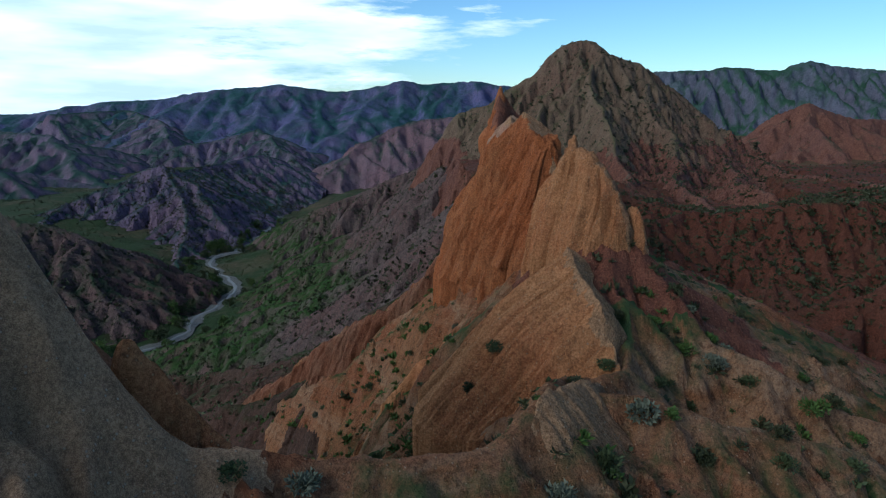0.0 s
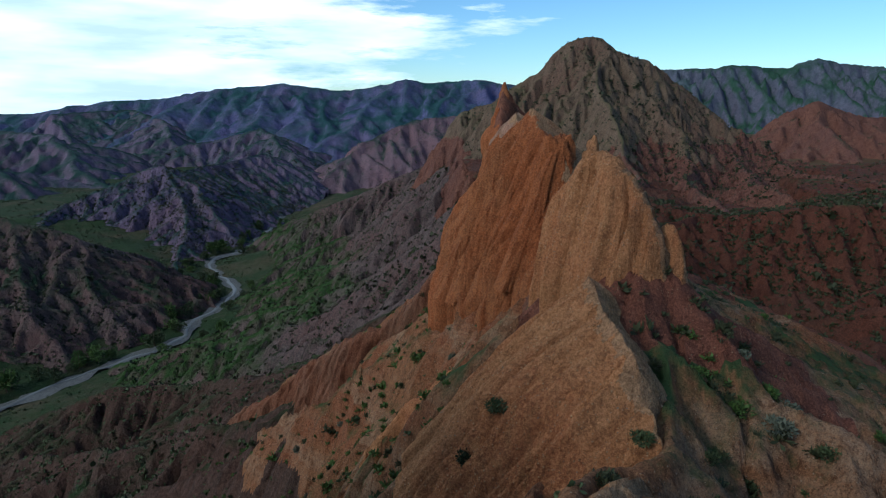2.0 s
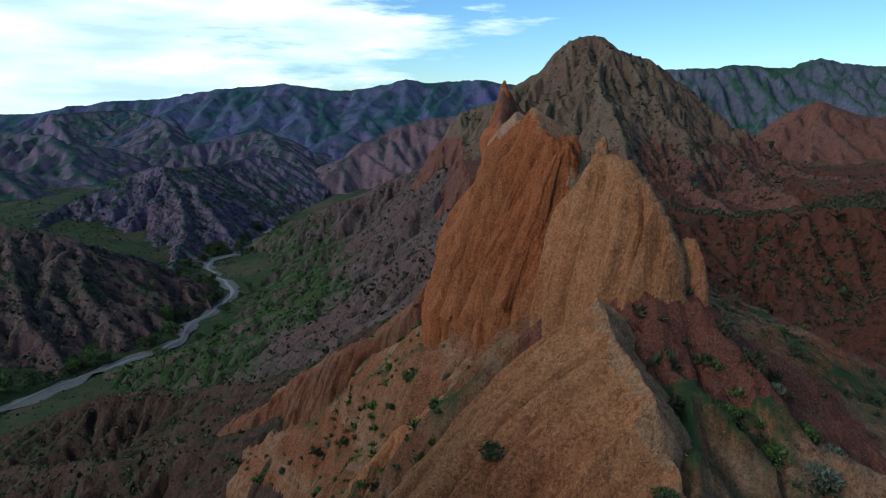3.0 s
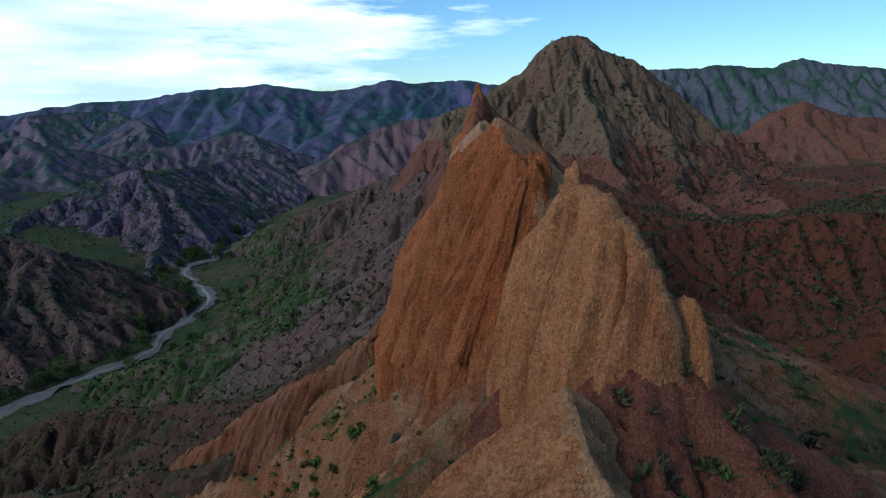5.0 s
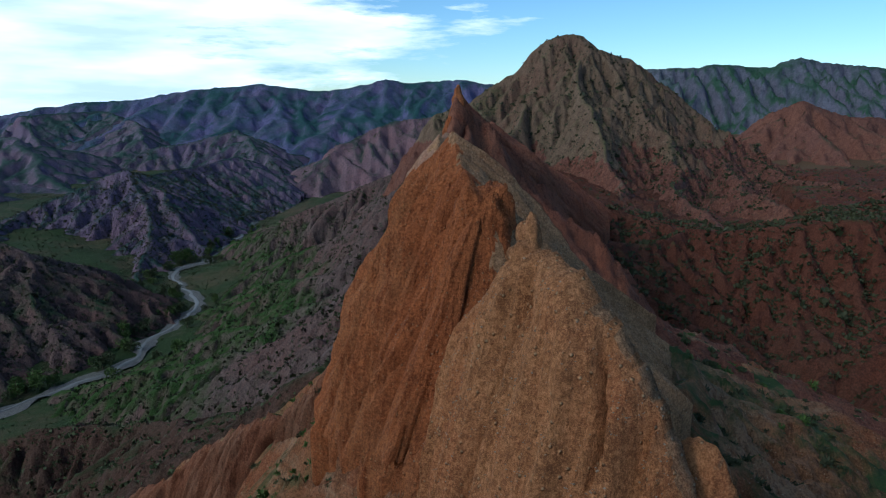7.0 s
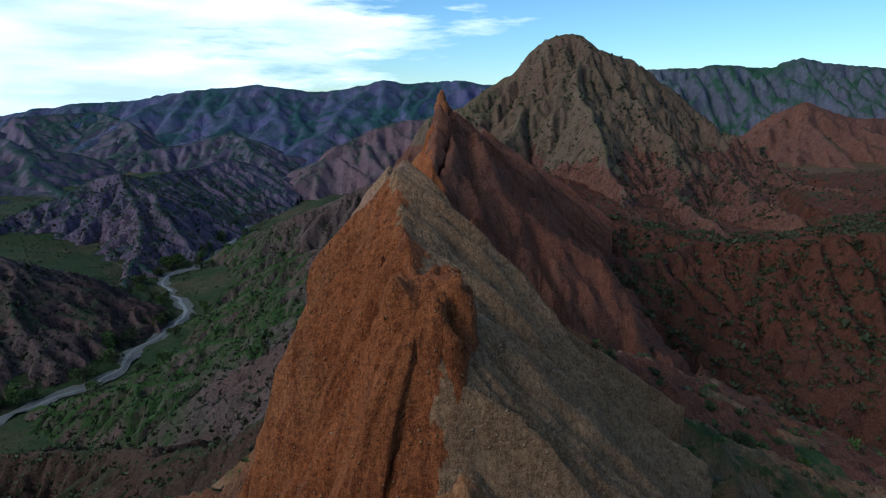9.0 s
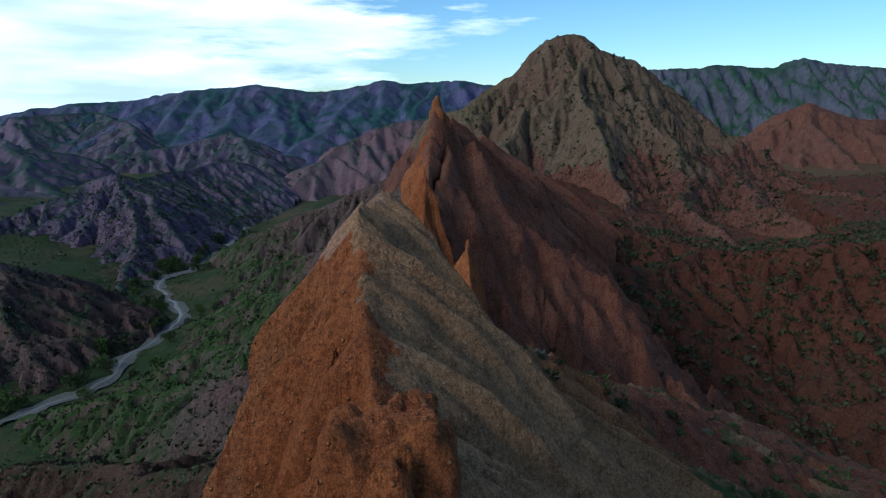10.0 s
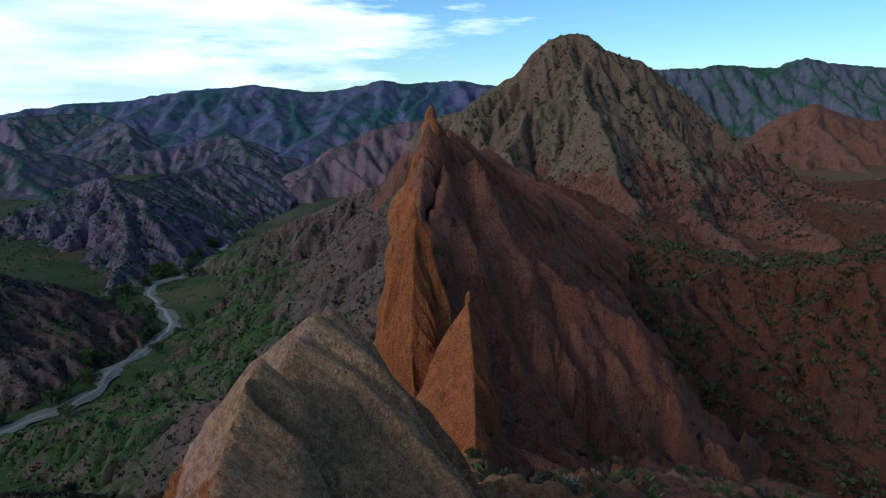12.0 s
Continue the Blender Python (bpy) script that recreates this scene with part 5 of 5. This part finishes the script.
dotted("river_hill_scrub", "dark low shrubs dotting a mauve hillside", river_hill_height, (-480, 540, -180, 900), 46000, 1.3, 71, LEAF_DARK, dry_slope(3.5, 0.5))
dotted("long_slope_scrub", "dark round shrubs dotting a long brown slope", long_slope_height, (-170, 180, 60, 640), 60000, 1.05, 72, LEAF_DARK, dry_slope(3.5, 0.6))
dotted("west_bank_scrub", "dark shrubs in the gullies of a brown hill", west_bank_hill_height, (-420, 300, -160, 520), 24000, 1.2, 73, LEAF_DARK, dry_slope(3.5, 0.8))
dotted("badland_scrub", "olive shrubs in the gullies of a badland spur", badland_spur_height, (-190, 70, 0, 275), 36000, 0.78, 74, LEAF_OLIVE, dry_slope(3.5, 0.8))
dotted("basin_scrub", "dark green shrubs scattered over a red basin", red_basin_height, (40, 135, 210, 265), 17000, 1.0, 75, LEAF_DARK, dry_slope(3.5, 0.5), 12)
dotted("flank_scrub", "dark green shrubs in the gullies of a dark red flank", dark_flank_height, (20, 120, 110, 240), 9000, 0.75, 85, LEAF_DARK, lambda p, patch: (p["z"] < 112) & (p["rand"] < 0.10 + 0.3 * patch + 0.5 * np.clip(p["hollow"], -0.5, 1.0)), 12)
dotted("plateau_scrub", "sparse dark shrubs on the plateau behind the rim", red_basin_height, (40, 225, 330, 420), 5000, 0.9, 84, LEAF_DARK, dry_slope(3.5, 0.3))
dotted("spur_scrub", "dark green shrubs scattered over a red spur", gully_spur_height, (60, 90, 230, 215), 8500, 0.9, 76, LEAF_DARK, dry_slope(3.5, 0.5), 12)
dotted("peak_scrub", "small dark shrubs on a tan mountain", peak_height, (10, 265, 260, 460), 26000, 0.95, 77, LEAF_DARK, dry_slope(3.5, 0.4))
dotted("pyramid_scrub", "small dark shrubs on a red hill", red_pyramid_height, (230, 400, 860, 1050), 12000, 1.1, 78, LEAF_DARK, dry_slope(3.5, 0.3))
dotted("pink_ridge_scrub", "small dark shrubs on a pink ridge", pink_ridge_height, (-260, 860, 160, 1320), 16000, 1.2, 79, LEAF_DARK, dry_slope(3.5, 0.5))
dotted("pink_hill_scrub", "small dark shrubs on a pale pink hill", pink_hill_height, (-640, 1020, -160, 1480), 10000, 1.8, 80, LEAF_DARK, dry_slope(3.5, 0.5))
dotted("gully_scrub", "dense dark green scrub filling a gully floor", ground_height, (40, 100, 140, 210), 3000, 0.9, 82, LEAF_OLIVE, lambda p, patch: p["rand"] < 0.55 + 0.4 * patch, 12)
dotted("bank_scrub", "dense dark scrub on the valley floor", ground_height, (-520, 380, -180, 900), 16000, 1.1, 83, LEAF_DARK, lambda p, patch: p["rand"] < 0.45 + 0.5 * patch)
dotted("meadow_scrub", "low green shrubs scattered over the meadow", ground_height, (-270, 150, 20, 640), 24000, 0.85, 81, LEAF_OLIVE, lambda p, patch: (p["rand"] < 0.3 + 0.35 * patch))


# ---- bushes on the near ridge ----
BUSHES = [make_bush("bush", "round olive-green bush on bare red soil", LEAF_OLIVE, 91, 480, 0.24, 0.9),
          make_bush("bush", "round olive-green bush on bare red soil", LEAF_OLIVE, 92, 480, 0.24, 0.75),
          make_bush("bush", "fresh green bush on an earthen slope", LEAF_FRESH, 93, 480, 0.24, 0.8),
          make_bush("bush", "dark green bush in a gully", LEAF_DARK, 94, 480, 0.24, 0.85),
          make_bush("bush", "grey-green sagebrush on dry soil", LEAF_GREY, 95, 480, 0.24, 0.8)]


def plant_bushes():
    r = random.Random(17)
    p = sample(ridge_height, 9000, (-26, 24, 62, 135), 96, 1.2)
    patch = fbm(p["x"] / 6, p["y"] / 6, octaves=3, seed=97)
    hollow = np.clip(p["hollow"], -0.6, 0.5)
    score = 1.3 * hollow + 0.55 * patch + p["rand"] * 0.7 - 0.5 * np.maximum(p["slope"] - 0.8, 0) + 0.2 * (p["x"] > 8) + 0.25 * (p["x"] < 4) + 0.3 * ((p["x"] > 12) & (p["y"] < 62))
    good = (p["slope"] < 3.0) & (p["z"] > ground_height(p["x"][None], p["y"][None])[0] - 1)
    chance = 1 / (1 + np.exp(-5 * (score - 0.55)))
    lot = np.random.RandomState(18).uniform(0, 1, len(score))
    order = [i for i in range(len(score)) if good[i] and lot[i] < chance[i]]
    taken, first, used = [], list(BUSHES), set()
    rocks = [ridge, facet_fin, knob_block, red_bluff, tan_bluff, front_fin, *PIECES["red_fin"], *PIECES["back_fin"]]
    bpy.context.view_layer.update()

    # heights first, while nothing new is linked
    spots = list(SPOTS) + [(float(p["x"][i]), float(p["y"][i])) for i in order[:1100]]
    lift = []
    for x, y in spots:
        hits = [ob.ray_cast((x, y, 200), (0, 0, -1)) for ob in rocks]
        top = max((h[1].z for h in hits if h[0]), default=None)
        bare = len(lift) >= len(SPOTS) and top is not None and (not hits[0][0] or hits[0][1].z < top - 0.3)
        lift.append(None if bare else top)

    def plant(n, v, k):
        (x, y), z = spots[n], lift[n]
        if z is None:
            return
        taken.append((x, y))
        m = Matrix.LocRotScale((x, y, z - 0.08), Euler((0, 0, r.uniform(0, 6.28))), None)
        if v in used:
            ob = copy_thing(first[v], m)
        else:
            used.add(v)
            ob = first[v]
            ob.matrix_basis = m
        ob.scale = (k, k, k * r.uniform(0.8, 1.1))

    for n in range(len(SPOTS)):
        plant(n, (4, 0, 3, 1, 0, 2, 3)[n % 7] if n else 4, 1.0 if n == 0 else r.uniform(0.55, 0.9))
    for n in range(len(SPOTS), len(spots)):
        x, y = spots[n]
        if any((x - a) ** 2 + (y - b) ** 2 < 1.2 for a, b in taken):
            continue
        plant(n, r.choices(range(5), (3, 3, 2, 5, 1))[0], r.uniform(0.4, 0.85))
        if len(taken) >= 300:
            break


SPOTS = [(10.6, 32.6), (7.9, 28.5), (13.5, 31.2), (18.2, 40.0), (10.6, 39.9), (17.5, 45.1), (18.0, 49.1), (19.3, 43.9), (21.3, 42.4), (19.0, 33.5), (18.4, 31.7),
         (23.0, 33.2), (24.7, 40.3), (8.5, 27.4), (5.0, 25.7), (3.6, 44.6), (1.9, 44.0), (-2.1, 48.0), (-5.6, 53.0), (-5.3, 69.4), (7.4, 34.0), (1.7, 70.6), (-1.2, 70.7),
         (-6.3, 69.6), (-8.8, 68.3), (14.4, 40.9), (12.4, 32.6), (14.0, 36.0), (-5.6, 23.3), (-8.0, 22.4), (-1.8, 91.4), (-9.3, 79.2), (-3.8, 73.9), (-2.0, 75.0),
         (18.4, 103.2), (19.3, 102.8), (21.6, 104.6), (24.6, 153.0), (16.0, 38.5), (17.0, 41.5), (15.2, 45.5)]
plant_bushes()
p = sample(ridge_height, 14000, (-40, 26, 90, 170), 98, 1.2)
scrub("ridge_scrub", "small tufts and seedlings on the ridge slopes", p, (p["slope"] < 3.0) & (p["rand"] < 0.18 + 0.16 * (p["x"] < 6) + 0.5 * np.clip(p["hollow"], -0.3, 0.8) + 0.25 * fbm(p["x"] / 7, p["y"] / 7, octaves=3, seed=99)), 0.3, LEAF_OLIVE, 99, 14)
more = (p["slope"] < 3.0) & (p["rand"] < 0.09 + 0.04 * (p["x"] > 18) + 0.12 * ((p["x"] > 12) & (p["y"] < 62)) + 0.3 * np.clip(p["hollow"], -0.2, 0.7) + 0.12 * fbm(p["x"] / 6, p["y"] / 6, octaves=3, seed=97))
scrub("ridge_shrubs", "dark green low shrubs in the ridge gullies", p, more, 0.5, LEAF_DARK, 100, 50)
lush = (p["slope"] < 3.0) & (p["rand"] > 0.3) & (p["rand"] < 0.36 + 0.22 * (p["x"] < 5) + 0.5 * np.clip(p["hollow"], -0.3, 0.6) + 0.4 * fbm(p["x"] / 8, p["y"] / 8, octaves=3, seed=110) - 0.1 * (p["x"] > 12))
scrub("ridge_bushes", "fresh green low bushes in patches on the ridge", p, lush, 0.5, LEAF_FRESH, 112, 60)
